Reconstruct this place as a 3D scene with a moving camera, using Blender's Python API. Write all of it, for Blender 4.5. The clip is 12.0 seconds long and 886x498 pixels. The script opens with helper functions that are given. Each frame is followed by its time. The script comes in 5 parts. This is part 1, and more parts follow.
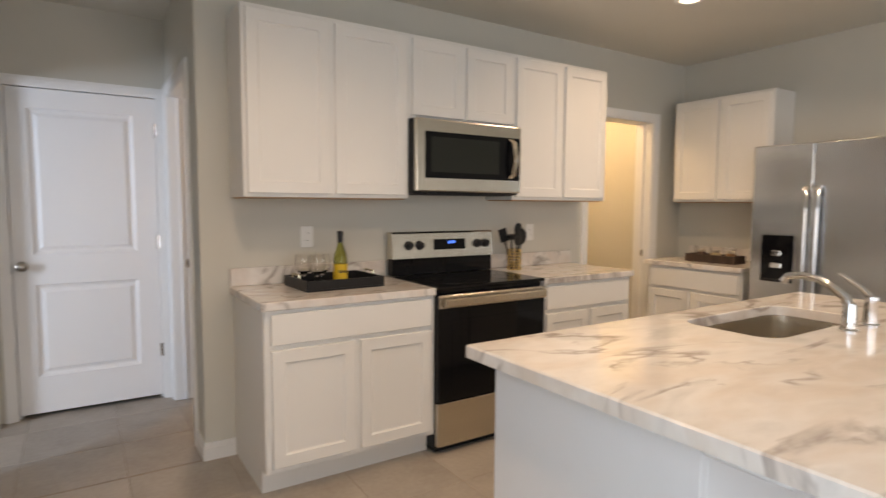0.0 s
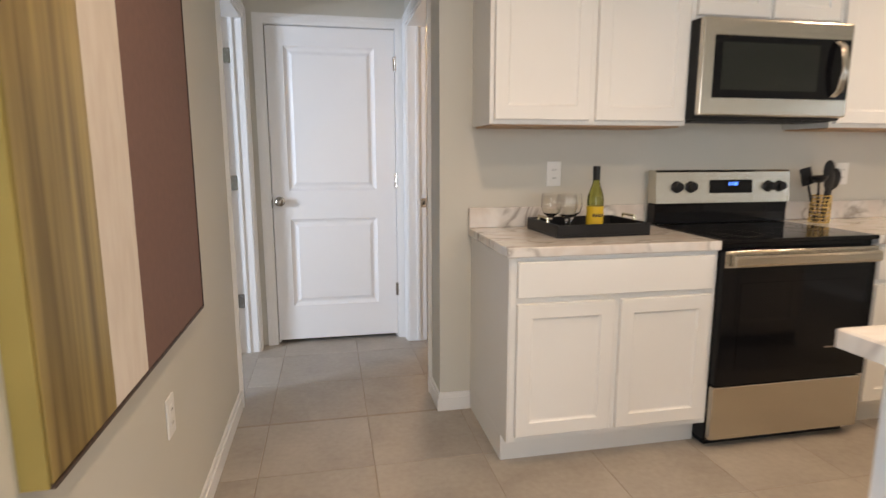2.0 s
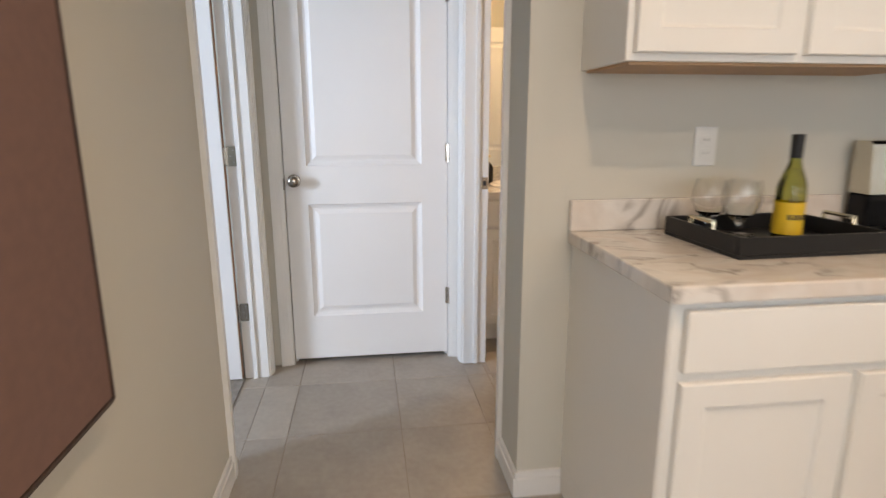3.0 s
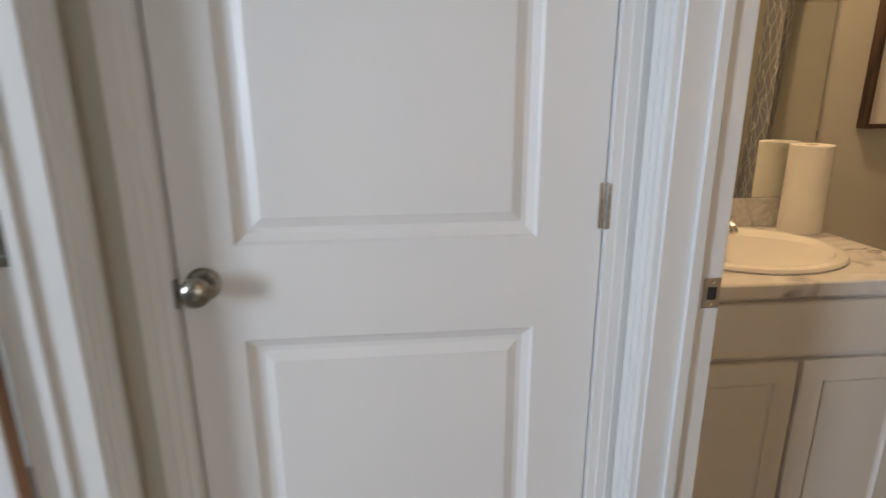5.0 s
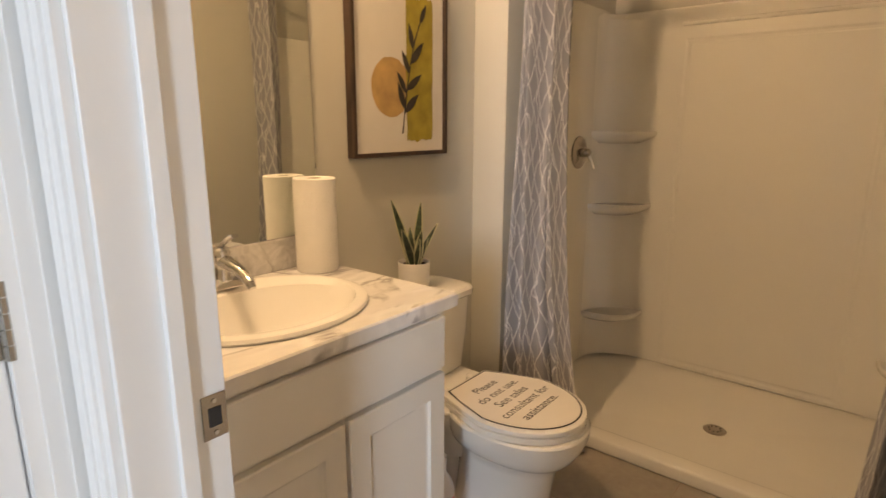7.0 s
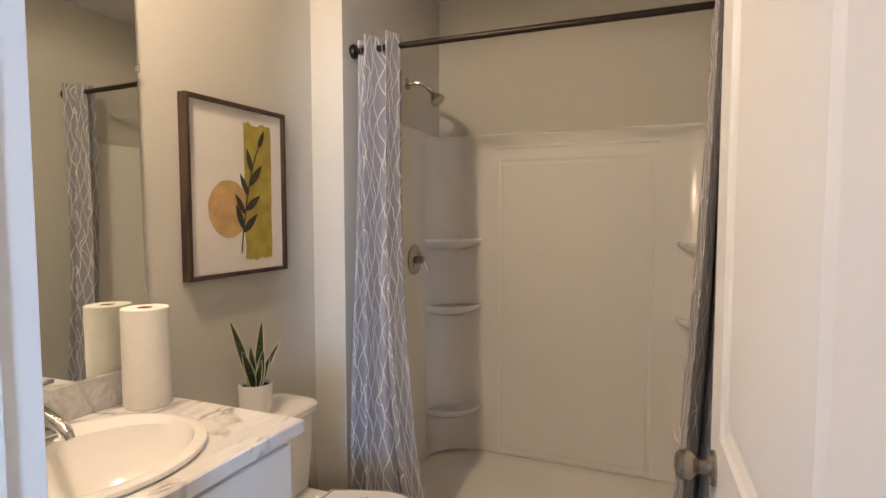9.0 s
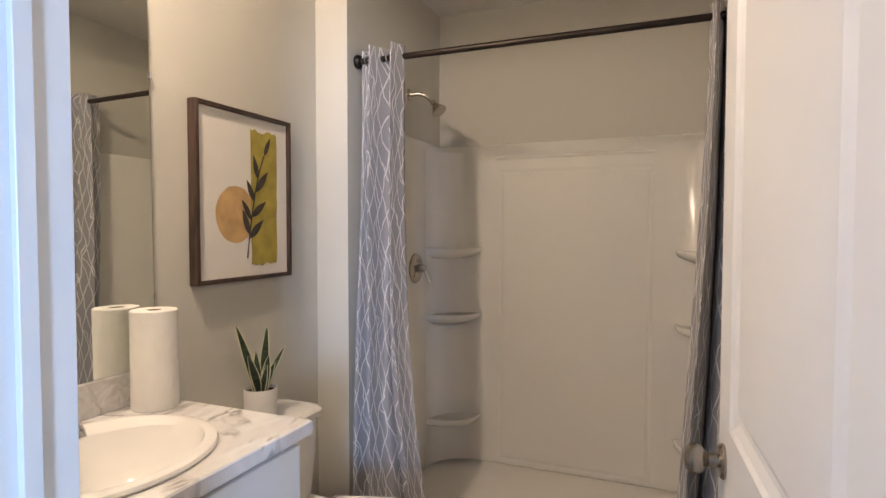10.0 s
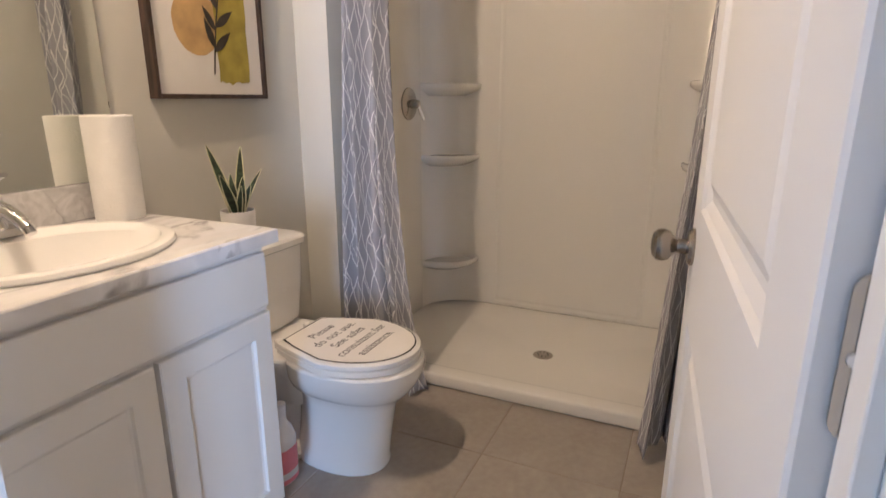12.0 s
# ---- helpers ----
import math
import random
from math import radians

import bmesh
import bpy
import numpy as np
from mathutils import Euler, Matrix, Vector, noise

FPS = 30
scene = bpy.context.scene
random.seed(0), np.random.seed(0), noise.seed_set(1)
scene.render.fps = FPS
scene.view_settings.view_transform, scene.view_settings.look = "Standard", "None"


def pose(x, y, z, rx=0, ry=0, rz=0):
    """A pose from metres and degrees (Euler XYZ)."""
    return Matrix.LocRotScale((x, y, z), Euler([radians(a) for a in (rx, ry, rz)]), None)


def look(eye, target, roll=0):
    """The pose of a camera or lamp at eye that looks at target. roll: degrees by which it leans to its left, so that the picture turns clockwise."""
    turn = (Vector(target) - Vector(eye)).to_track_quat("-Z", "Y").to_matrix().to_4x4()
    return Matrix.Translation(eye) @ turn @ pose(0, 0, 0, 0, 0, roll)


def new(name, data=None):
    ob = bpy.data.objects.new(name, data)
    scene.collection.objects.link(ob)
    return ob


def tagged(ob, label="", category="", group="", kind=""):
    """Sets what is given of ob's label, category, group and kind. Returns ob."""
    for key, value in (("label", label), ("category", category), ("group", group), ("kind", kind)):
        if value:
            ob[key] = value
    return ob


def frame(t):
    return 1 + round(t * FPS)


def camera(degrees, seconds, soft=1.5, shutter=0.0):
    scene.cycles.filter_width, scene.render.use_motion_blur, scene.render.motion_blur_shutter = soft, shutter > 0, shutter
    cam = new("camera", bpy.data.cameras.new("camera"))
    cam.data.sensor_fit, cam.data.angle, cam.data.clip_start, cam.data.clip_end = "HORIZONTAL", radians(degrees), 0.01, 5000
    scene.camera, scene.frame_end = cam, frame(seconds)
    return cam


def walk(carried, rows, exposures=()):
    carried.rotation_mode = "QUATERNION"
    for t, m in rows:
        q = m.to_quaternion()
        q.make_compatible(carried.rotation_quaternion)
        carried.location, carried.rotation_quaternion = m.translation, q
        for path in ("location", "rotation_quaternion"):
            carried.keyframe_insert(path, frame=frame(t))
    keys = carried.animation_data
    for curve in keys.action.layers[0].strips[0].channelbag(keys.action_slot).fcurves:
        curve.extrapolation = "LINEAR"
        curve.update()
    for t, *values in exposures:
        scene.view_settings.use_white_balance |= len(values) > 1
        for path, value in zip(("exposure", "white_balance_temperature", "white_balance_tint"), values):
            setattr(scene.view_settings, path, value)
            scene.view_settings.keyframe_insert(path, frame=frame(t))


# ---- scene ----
cam = camera(76.6, 12.0, soft=1.4, shutter=0.4)
PATH = [
    (0.0, pose(0.472, 0.085, 1.347, 85.54, -0.28, -32.83)),
    (0.5, pose(0.438, 0.076, 1.321, 85.68, 0.00, -23.31)),
    (1.0, pose(0.438, 0.107, 1.311, 85.05, -0.11, -17.36)),
    (1.5, pose(0.454, 0.224, 1.280, 83.80, -0.16, -13.86)),
    (2.0, pose(0.474, 0.582, 1.258, 80.45, 0.03, -11.43)),
    (2.5, pose(0.496, 1.018, 1.240, 78.05, -0.09, -9.93)),
    (3.0, pose(0.511, 1.536, 1.244, 77.11, 0.09, -7.72)),
    (3.2, pose(0.494, 1.750, 1.239, 76.86, 0.27, -6.89)),
    (4.8, pose(0.446, 3.217, 1.304, 74.33, 0.20, -5.17)),
    (5.0, pose(0.500, 3.328, 1.300, 74.27, 0.22, -5.82)),
    (5.5, pose(0.678, 3.513, 1.304, 74.40, 0.09, -14.62)),
    (6.0, pose(0.775, 3.569, 1.293, 75.67, 0.11, -30.25)),
    (6.5, pose(0.773, 3.597, 1.291, 76.62, -0.13, -43.03)),
    (7.0, pose(0.774, 3.625, 1.294, 77.32, -0.15, -50.84)),
    (7.5, pose(0.775, 3.632, 1.323, 78.57, -0.09, -56.43)),
    (7.7, pose(0.771, 3.630, 1.341, 79.30, -0.04, -58.75)),
    (9.3, pose(0.689, 3.582, 1.396, 87.54, 0.09, -67.77)),
    (9.5, pose(0.678, 3.592, 1.390, 87.97, 0.07, -67.91)),
    (10.0, pose(0.671, 3.610, 1.363, 87.90, -0.06, -67.70)),
    (10.5, pose(0.689, 3.617, 1.327, 85.39, -0.06, -67.77)),
    (11.0, pose(0.710, 3.612, 1.298, 80.81, -0.07, -68.23)),
    (11.5, pose(0.769, 3.574, 1.255, 77.31, -0.06, -68.37)),
    (12.0, pose(0.793, 3.529, 1.182, 74.98, -0.02, -65.76)),
]
walk(cam, PATH, exposures=[(0.0, -0.32, 7700, 20), (1.0, -0.1, 7600, 20), (2.0, -0.02, 7600, 19), (3.2, 0.06, 7500, 18), (5.0, -0.5, 7600, 16), (5.5, -0.6, 7700, 15), (6.0, -0.38, 7900, 14), (6.5, -0.1, 7900, 17), (7.0, 0.04, 8100, 17), (7.7, 0.12, 8000, 17), (9.3, 0.18, 5550, 15), (11.0, 0.26, 5450, 15), (12.0, 0.33, 5600, 17)])

# ---- world and light ----
world = bpy.data.worlds.new("sky")
scene.world = world
world.use_nodes = True
wn = world.node_tree.nodes
sky = wn.new("ShaderNodeTexSky")
sky.sky_type = 'NISHITA'
sky.sun_disc = False
sky.sun_elevation = radians(40)
sky.sun_rotation = radians(200)
wn["Background"].inputs[1].default_value = 0.12
world.node_tree.links.new(sky.outputs[0], wn["Background"].inputs[0])


def area_lamp(name, m, w, h, power, color, label="", spread=180):
    d = bpy.data.lights.new(name, 'AREA')
    d.shape, d.size, d.size_y, d.energy, d.color = 'RECTANGLE', w, h, power, color
    d.spread = radians(spread)
    ob = new(name, d)
    ob.matrix_world = m
    return ob


DAY = (0.80, 0.90, 1.0)
WARM = (1.0, 0.80, 0.58)
# daylight lamps: two in assumed, unseen great-room openings, one in the bedroom window
area_lamp("window_daylight", look((2.4, -4.42, 1.25), (2.4, 0, 1.2)), 3.2, 2.1, 70, DAY)
area_lamp("window_daylight", look((0.06, -0.6, 1.45), (2.0, 0.2, 1.0)), 1.7, 1.4, 44, (0.60, 0.80, 1.0))
area_lamp("window_daylight", look((-3.52, 1.9, 1.5), (0, 3.6, 1.3)), 0.75, 1.4, 76, (0.56, 0.75, 1.0), spread=110)
# warm recessed lamps in the kitchen and hall ceilings
CEIL = 2.57
DOWNLIGHTS = [(1.89, 1.0), (3.55, 1.0), (0.95, 1.72), (3.55, 2.17)]
for lx, ly in DOWNLIGHTS:
    d = bpy.data.lights.new("downlight_lamp", 'AREA')
    d.shape, d.size, d.energy, d.color, d.spread = 'DISK', 0.11, 11.0, WARM, radians(150)
    new("downlight_lamp", d).matrix_world = look((lx, ly, CEIL - 0.02), (lx, ly + 1e-4, 0))
# pantry bulb, two bulbs of the bathroom ceiling light
d = bpy.data.lights.new("pantry_lamp", 'POINT')
d.energy, d.color, d.shadow_soft_size = 34, (1.0, 0.72, 0.40), 0.08
new("pantry_lamp", d).location = (4.1, 3.9, 2.35)
for k in range(2):
    d = bpy.data.lights.new("bath_lamp", 'SPOT')
    d.energy, d.color, d.shadow_soft_size = 32, (1.0, 0.72, 0.44), 0.04
    d.spot_size, d.spot_blend = radians(180), 0.15
    new("bath_lamp", d).matrix_world = look((1.24 + 0.15 * k, 4.655, 2.515), (1.24 + 0.15 * k, 4.6551, 0))


# ---- materials ----
def links_of(m):
    return m.node_tree.nodes, m.node_tree.links.new


def plain(name, color, rough=0.5, metal=0.0, spec=0.5, coat=0.0):
    m = bpy.data.materials.new(name)
    m.use_nodes = True
    b = m.node_tree.nodes["Principled BSDF"]
    b.inputs["Base Color"].default_value = (*color, 1)
    b.inputs["Roughness"].default_value = rough
    b.inputs["Metallic"].default_value = metal
    b.inputs["Specular IOR Level"].default_value = spec
    b.inputs["Coat Weight"].default_value = coat
    return m


def noise_node(m, scale, detail=4.0, coords="Object", stretch=None):
    n, ln = links_of(m)
    tc = n.new("ShaderNodeTexCoord")
    t = n.new("ShaderNodeTexNoise")
    t.inputs["Scale"].default_value = scale
    t.inputs["Detail"].default_value = detail
    if stretch:
        mp = n.new("ShaderNodeMapping")
        mp.inputs["Scale"].default_value = stretch
        ln(tc.outputs[coords], mp.inputs[0])
        ln(mp.outputs[0], t.inputs["Vector"])
    else:
        ln(tc.outputs[coords], t.inputs["Vector"])
    return t


def ramp(m, src, stops):
    n, ln = links_of(m)
    r = n.new("ShaderNodeValToRGB")
    e = r.color_ramp.elements
    e[0].position, e[0].color = stops[0][0], (*stops[0][1], 1)
    e[1].position, e[1].color = stops[-1][0], (*stops[-1][1], 1)
    for p, c in stops[1:-1]:
        x = e.new(p)
        x.color = (*c, 1)
    ln(src, r.inputs[0])
    return r


def bumped(m, src, strength, dist=0.002):
    n, ln = links_of(m)
    b = n.new("ShaderNodeBump")
    b.inputs["Strength"].default_value = strength
    b.inputs["Distance"].default_value = dist
    ln(src, b.inputs["Height"])
    ln(b.outputs[0], n["Principled BSDF"].inputs["Normal"])


def worn(name, color, rough, amount=0.05, scale=3.0, bump=0.15, bscale=160, metal=0.0, spec=0.5, bdist=0.001):
    """A painted or plain surface with slow variation of tone and fine relief."""
    m = plain(name, color, rough, metal, spec)
    n, ln = links_of(m)
    t = noise_node(m, scale, 5)
    lo = tuple(c * (1 - amount) for c in color)
    hi = tuple(min(1, c * (1 + amount)) for c in color)
    r = ramp(m, t.outputs["Fac"], [(0.3, lo), (0.7, hi)])
    ln(r.outputs[0], n["Principled BSDF"].inputs["Base Color"])
    f = noise_node(m, bscale, 3)
    bumped(m, f.outputs["Fac"], bump, bdist)
    rr = n.new("ShaderNodeMapRange")
    rr.inputs["To Min"].default_value = max(0.02, rough - 0.06)
    rr.inputs["To Max"].default_value = min(1, rough + 0.06)
    ln(t.outputs["Fac"], rr.inputs[0])
    ln(rr.outputs[0], n["Principled BSDF"].inputs["Roughness"])
    return m


WALL = worn("wall_paint", (0.60, 0.583, 0.522), 0.75, 0.025, 1.3, 0.30, 220)
CEILING = worn("ceiling_paint", (0.70, 0.68, 0.62), 0.9, 0.03, 1.0, 0.5, 90, bdist=0.003)
TRIM = worn("trim_paint", (0.80, 0.80, 0.79), 0.38, 0.015, 2.0, 0.06, 90)
DOORP = worn("door_paint", (0.80, 0.80, 0.80), 0.42, 0.015, 2.0, 0.10, 240)
CAB = worn("cabinet_paint", (0.80, 0.785, 0.75), 0.40, 0.015, 2.5, 0.05, 120)
ISLAND = worn("island_paint", (0.76, 0.77, 0.78), 0.45, 0.015, 2.0, 0.05, 120)
GROUT = worn("grout", (0.33, 0.28, 0.23), 0.9, 0.1, 8)
CARPET = worn("carpet", (0.30, 0.27, 0.24), 0.95, 0.2, 30, 0.8, 300, bdist=0.006)
NICKEL = worn("satin_nickel", (0.47, 0.435, 0.39), 0.22, 0.04, 10, 0.03, 300, metal=1.0)
CHROME = worn("chrome", (0.75, 0.75, 0.76), 0.08, 0.03, 10, 0.01, 100, metal=1.0)
BLACKGLASS = worn("black_glass", (0.006, 0.006, 0.007), 0.06, 0.1, 2, 0.0, 40, spec=0.22)
BLACKPL = worn("black_plastic", (0.015, 0.015, 0.016), 0.42, 0.1, 6, 0.08, 200, spec=0.28)
# dark colour in place of the shade inside latch holes and slots
HOLESHADE = worn("hole_shade", (0.03, 0.027, 0.025), 0.9, 0.1, 5)
PORCELAIN = worn("porcelain", (0.88, 0.865, 0.83), 0.07, 0.01, 3, 0.0, 40)
SURROUND = worn("shower_acrylic", (0.84, 0.82, 0.77), 0.15, 0.012, 1.5, 0.012, 9, bdist=0.004, spec=0.4)
PLATE = worn("plate_plastic", (0.80, 0.79, 0.76), 0.35, 0.01, 8)
BRONZE = worn("dark_bronze", (0.035, 0.028, 0.024), 0.35, 0.2, 20, 0.1, 120, metal=0.7)
PAPER = worn("paper_towel", (0.84, 0.82, 0.78), 0.95, 0.02, 20, 0.7, 130, bdist=0.003)
POT = worn("white_ceramic", (0.78, 0.76, 0.73), 0.45, 0.03, 14, 0.1, 60)
SOIL = worn("soil", (0.05, 0.035, 0.025), 0.95, 0.4, 60, 0.9, 90, bdist=0.004)
GOLDW = worn("gold_wire", (0.75, 0.55, 0.22), 0.28, 0.08, 20, 0.05, 90, metal=1.0)
PALEGOLD = worn("pale_gold", (0.66, 0.58, 0.43), 0.25, 0.06, 20, 0.04, 90, metal=1.0)
INKP = worn("ink", (0.025, 0.024, 0.026), 0.7, 0.1, 30)
PINK = worn("pink_label", (0.75, 0.22, 0.25), 0.5, 0.08, 20)
WHITEPL = worn("white_plastic", (0.75, 0.72, 0.71), 0.4, 0.03, 12)
RUBBER = worn("braided_hose", (0.35, 0.34, 0.33), 0.5, 0.2, 200, metal=0.6)


def tile_material():
    m = plain("floor_tile", (0.5, 0.45, 0.4), 0.42)
    n, ln = links_of(m)
    oi = n.new("ShaderNodeObjectInfo")
    tc = n.new("ShaderNodeTexCoord")
    add = n.new("ShaderNodeVectorMath")
    add.operation = 'MULTIPLY_ADD'
    cx = n.new("ShaderNodeCombineXYZ")
    ln(oi.outputs["Random"], cx.inputs[0])
    ln(oi.outputs["Random"], cx.inputs[1])
    ln(cx.outputs[0], add.inputs[0])
    add.inputs[1].default_value = (37, 53, 0)
    ln(tc.outputs["Object"], add.inputs[2])
    big, fine = n.new("ShaderNodeTexNoise"), n.new("ShaderNodeTexNoise")
    big.inputs["Scale"].default_value, big.inputs["Detail"].default_value = 3.2, 6
    big.inputs["Distortion"].default_value = 0.6
    fine.inputs["Scale"].default_value, fine.inputs["Detail"].default_value = 38, 5
    ln(add.outputs[0], big.inputs["Vector"])
    ln(add.outputs[0], fine.inputs["Vector"])
    r = ramp(m, big.outputs["Fac"], [(0.28, (0.300, 0.262, 0.222)), (0.5, (0.365, 0.325, 0.280)), (0.72, (0.425, 0.385, 0.335))])
    mx = n.new("ShaderNodeMix")
    mx.data_type = 'RGBA'
    mx.inputs[0].default_value = 0.22
    r2 = ramp(m, fine.outputs["Fac"], [(0.3, (0.26, 0.225, 0.19)), (0.7, (0.47, 0.42, 0.365))])
    ln(r.outputs[0], mx.inputs[6])
    ln(r2.outputs[0], mx.inputs[7])
    hs = n.new("ShaderNodeHueSaturation")
    vr = n.new("ShaderNodeMapRange")
    vr.inputs["To Min"].default_value, vr.inputs["To Max"].default_value = 0.93, 1.06
    ln(oi.outputs["Random"], vr.inputs[0])
    ln(vr.outputs[0], hs.inputs["Value"])
    ln(mx.outputs[2], hs.inputs["Color"])
    ln(hs.outputs[0], n["Principled BSDF"].inputs["Base Color"])
    bumped(m, fine.outputs["Fac"], 0.12, 0.0015)
    return m


TILE = tile_material()


def marble_material(name, base, vein, warm, scale=1.0, rough=0.18, squash=2.2):
    m = plain(name, base, rough)
    n, ln = links_of(m)
    tc = n.new("ShaderNodeTexCoord")
    mp = n.new("ShaderNodeMapping")
    mp.inputs["Rotation"].default_value = (0.3, 0.2, 0.55)
    mp.inputs["Scale"].default_value = (scale, scale * squash, scale)
    ln(tc.outputs["Object"], mp.inputs[0])
    a, b, c = n.new("ShaderNodeTexNoise"), n.new("ShaderNodeTexNoise"), n.new("ShaderNodeTexNoise")
    a.inputs["Scale"].default_value, a.inputs["Detail"].default_value, a.inputs["Distortion"].default_value = 1.5, 6, 1.1
    b.inputs["Scale"].default_value, b.inputs["Detail"].default_value, b.inputs["Distortion"].default_value = 2.6, 5, 0.9
    c.inputs["Scale"].default_value, c.inputs["Detail"].default_value = 11, 6
    for t in (a, b, c):
        ln(mp.outputs[0], t.inputs["Vector"])

    def ridge(t, width):
        s = n.new("ShaderNodeMath")
        s.operation = 'SUBTRACT'
        s.inputs[1].default_value = 0.5
        ln(t.outputs["Fac"], s.inputs[0])
        ab = n.new("ShaderNodeMath")
        ab.operation = 'ABSOLUTE'
        ln(s.outputs[0], ab.inputs[0])
        mr = n.new("ShaderNodeMapRange")
        mr.inputs["From Min"].default_value, mr.inputs["From Max"].default_value = 0.0, width
        mr.inputs["To Min"].default_value, mr.inputs["To Max"].default_value = 1.0, 0.0
        ln(ab.outputs[0], mr.inputs[0])
        return mr.outputs[0]

    r1 = ridge(a, 0.034)
    gate = n.new("ShaderNodeMapRange")
    gate.inputs["From Min"].default_value, gate.inputs["From Max"].default_value = 0.42, 0.56
    ln(b.outputs["Fac"], gate.inputs[0])
    mul = n.new("ShaderNodeMath")
    mul.operation = 'MULTIPLY'
    ln(r1, mul.inputs[0])
    ln(gate.outputs[0], mul.inputs[1])
    cloud = ramp(m, b.outputs["Fac"], [(0.36, warm), (0.56, base), (0.66, tuple(x * 0.86 for x in base))])
    spk = ramp(m, c.outputs["Fac"], [(0.3, (0.93, 0.93, 0.93)), (0.6, (1, 1, 1))])
    m1 = n.new("ShaderNodeMix")
    m1.data_type, m1.blend_type = 'RGBA', 'MULTIPLY'
    m1.inputs[0].default_value = 1.0
    ln(cloud.outputs[0], m1.inputs[6])
    ln(spk.outputs[0], m1.inputs[7])
    m2 = n.new("ShaderNodeMix")
    m2.data_type = 'RGBA'
    m2.inputs[7].default_value = (*vein, 1)
    ln(m1.outputs[2], m2.inputs[6])
    sc = n.new("ShaderNodeMath")
    sc.operation = 'MULTIPLY'
    sc.inputs[1].default_value = 0.85
    ln(mul.outputs[0], sc.inputs[0])
    ln(sc.outputs[0], m2.inputs[0])
    ln(m2.outputs[2], n["Principled BSDF"].inputs["Base Color"])
    return m


MARBLE = marble_material("marble_laminate", (0.74, 0.71, 0.67), (0.30, 0.25, 0.22), (0.68, 0.61, 0.54), 0.85, rough=0.08)
TOPMARBLE = marble_material("worktop_marble", (0.76, 0.73, 0.69), (0.30, 0.26, 0.23), (0.69, 0.62, 0.56), 1.7, rough=0.09)
VMARBLE = marble_material("vanity_marble", (0.86, 0.85, 0.84), (0.27, 0.25, 0.25), (0.77, 0.75, 0.73), 1.35, rough=0.12)

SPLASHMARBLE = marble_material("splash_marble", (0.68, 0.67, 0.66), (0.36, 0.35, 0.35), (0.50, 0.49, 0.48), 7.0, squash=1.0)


def brushed(name, color, rough, stretch):
    m = plain(name, color, rough, 1.0)
    n, ln = links_of(m)
    t = noise_node(m, 1.0, 3, stretch=stretch)
    rr = n.new("ShaderNodeMapRange")
    rr.inputs["To Min"].default_value, rr.inputs["To Max"].default_value = rough - 0.07, rough + 0.10
    ln(t.outputs["Fac"], rr.inputs[0])
    ln(rr.outputs[0], n["Principled BSDF"].inputs["Roughness"])
    r = ramp(m, t.outputs["Fac"], [(0.3, tuple(c * 0.9 for c in color)), (0.7, color)])
    ln(r.outputs[0], n["Principled BSDF"].inputs["Base Color"])
    b = n["Principled BSDF"]
    b.inputs["Anisotropic"].default_value = 0.8
    tg = n.new("ShaderNodeTangent")
    tg.direction_type, tg.axis = 'RADIAL', 'Z'
    ln(tg.outputs[0], b.inputs["Tangent"])
    bumped(m, t.outputs["Fac"], 0.05, 0.0005)
    return m


STEEL = brushed("stainless_steel", (0.66, 0.605, 0.52), 0.22, (2, 2, 900))
STEELV = brushed("stainless_fridge", (0.68, 0.69, 0.70), 0.20, (2, 900, 2))


def glass(name, color, rough=0.0):
    m = plain(name, color, rough)
    b = m.node_tree.nodes["Principled BSDF"]
    b.inputs["Transmission Weight"].default_value = 1.0
    b.inputs["IOR"].default_value = 1.45
    return m


CLEAR = glass("clear_glass", (0.99, 0.99, 0.99))
GREENGLASS = glass("bottle_glass", (0.46, 0.50, 0.12), 0.02)
PANE = glass("window_glass", (0.97, 0.99, 0.99))
MIRROR = plain("mirror_silver", (0.86, 0.88, 0.84), 0.01, 1.0)
DISPLAY = plain("display_blue", (0.02, 0.05, 0.3), 0.2)
DISPLAY.node_tree.nodes["Principled BSDF"].inputs["Emission Color"].default_value = (0.05, 0.2, 1, 1)
DISPLAY.node_tree.nodes["Principled BSDF"].inputs["Emission Strength"].default_value = 3.0
BULB = plain("lamp_diffuser", (0.9, 0.85, 0.75), 0.5)
BULB.node_tree.nodes["Principled BSDF"].inputs["Emission Color"].default_value = (1, 0.82, 0.6, 1)
BULB.node_tree.nodes["Principled BSDF"].inputs["Emission Strength"].default_value = 6.0


def wood_material():
    m = plain("dark_wood", (0.05, 0.03, 0.02), 0.5)
    n, ln = links_of(m)
    t = noise_node(m, 6.0, 5, stretch=(14, 14, 1.5))
    r = ramp(m, t.outputs["Fac"], [(0.3, (0.020, 0.012, 0.009)), (0.7, (0.085, 0.050, 0.034))])
    ln(r.outputs[0], n["Principled BSDF"].inputs["Base Color"])
    bumped(m, t.outputs["Fac"], 0.3, 0.001)
    return m


DARKWOOD = wood_material()
BIRCH = worn("birch_ply", (0.45, 0.28, 0.16), 0.55, 0.12, 6, 0.1, 120)
DARKNICKEL = worn("dark_nickel", (0.30, 0.28, 0.25), 0.32, 0.06, 10, 0.03, 300, metal=1.0)


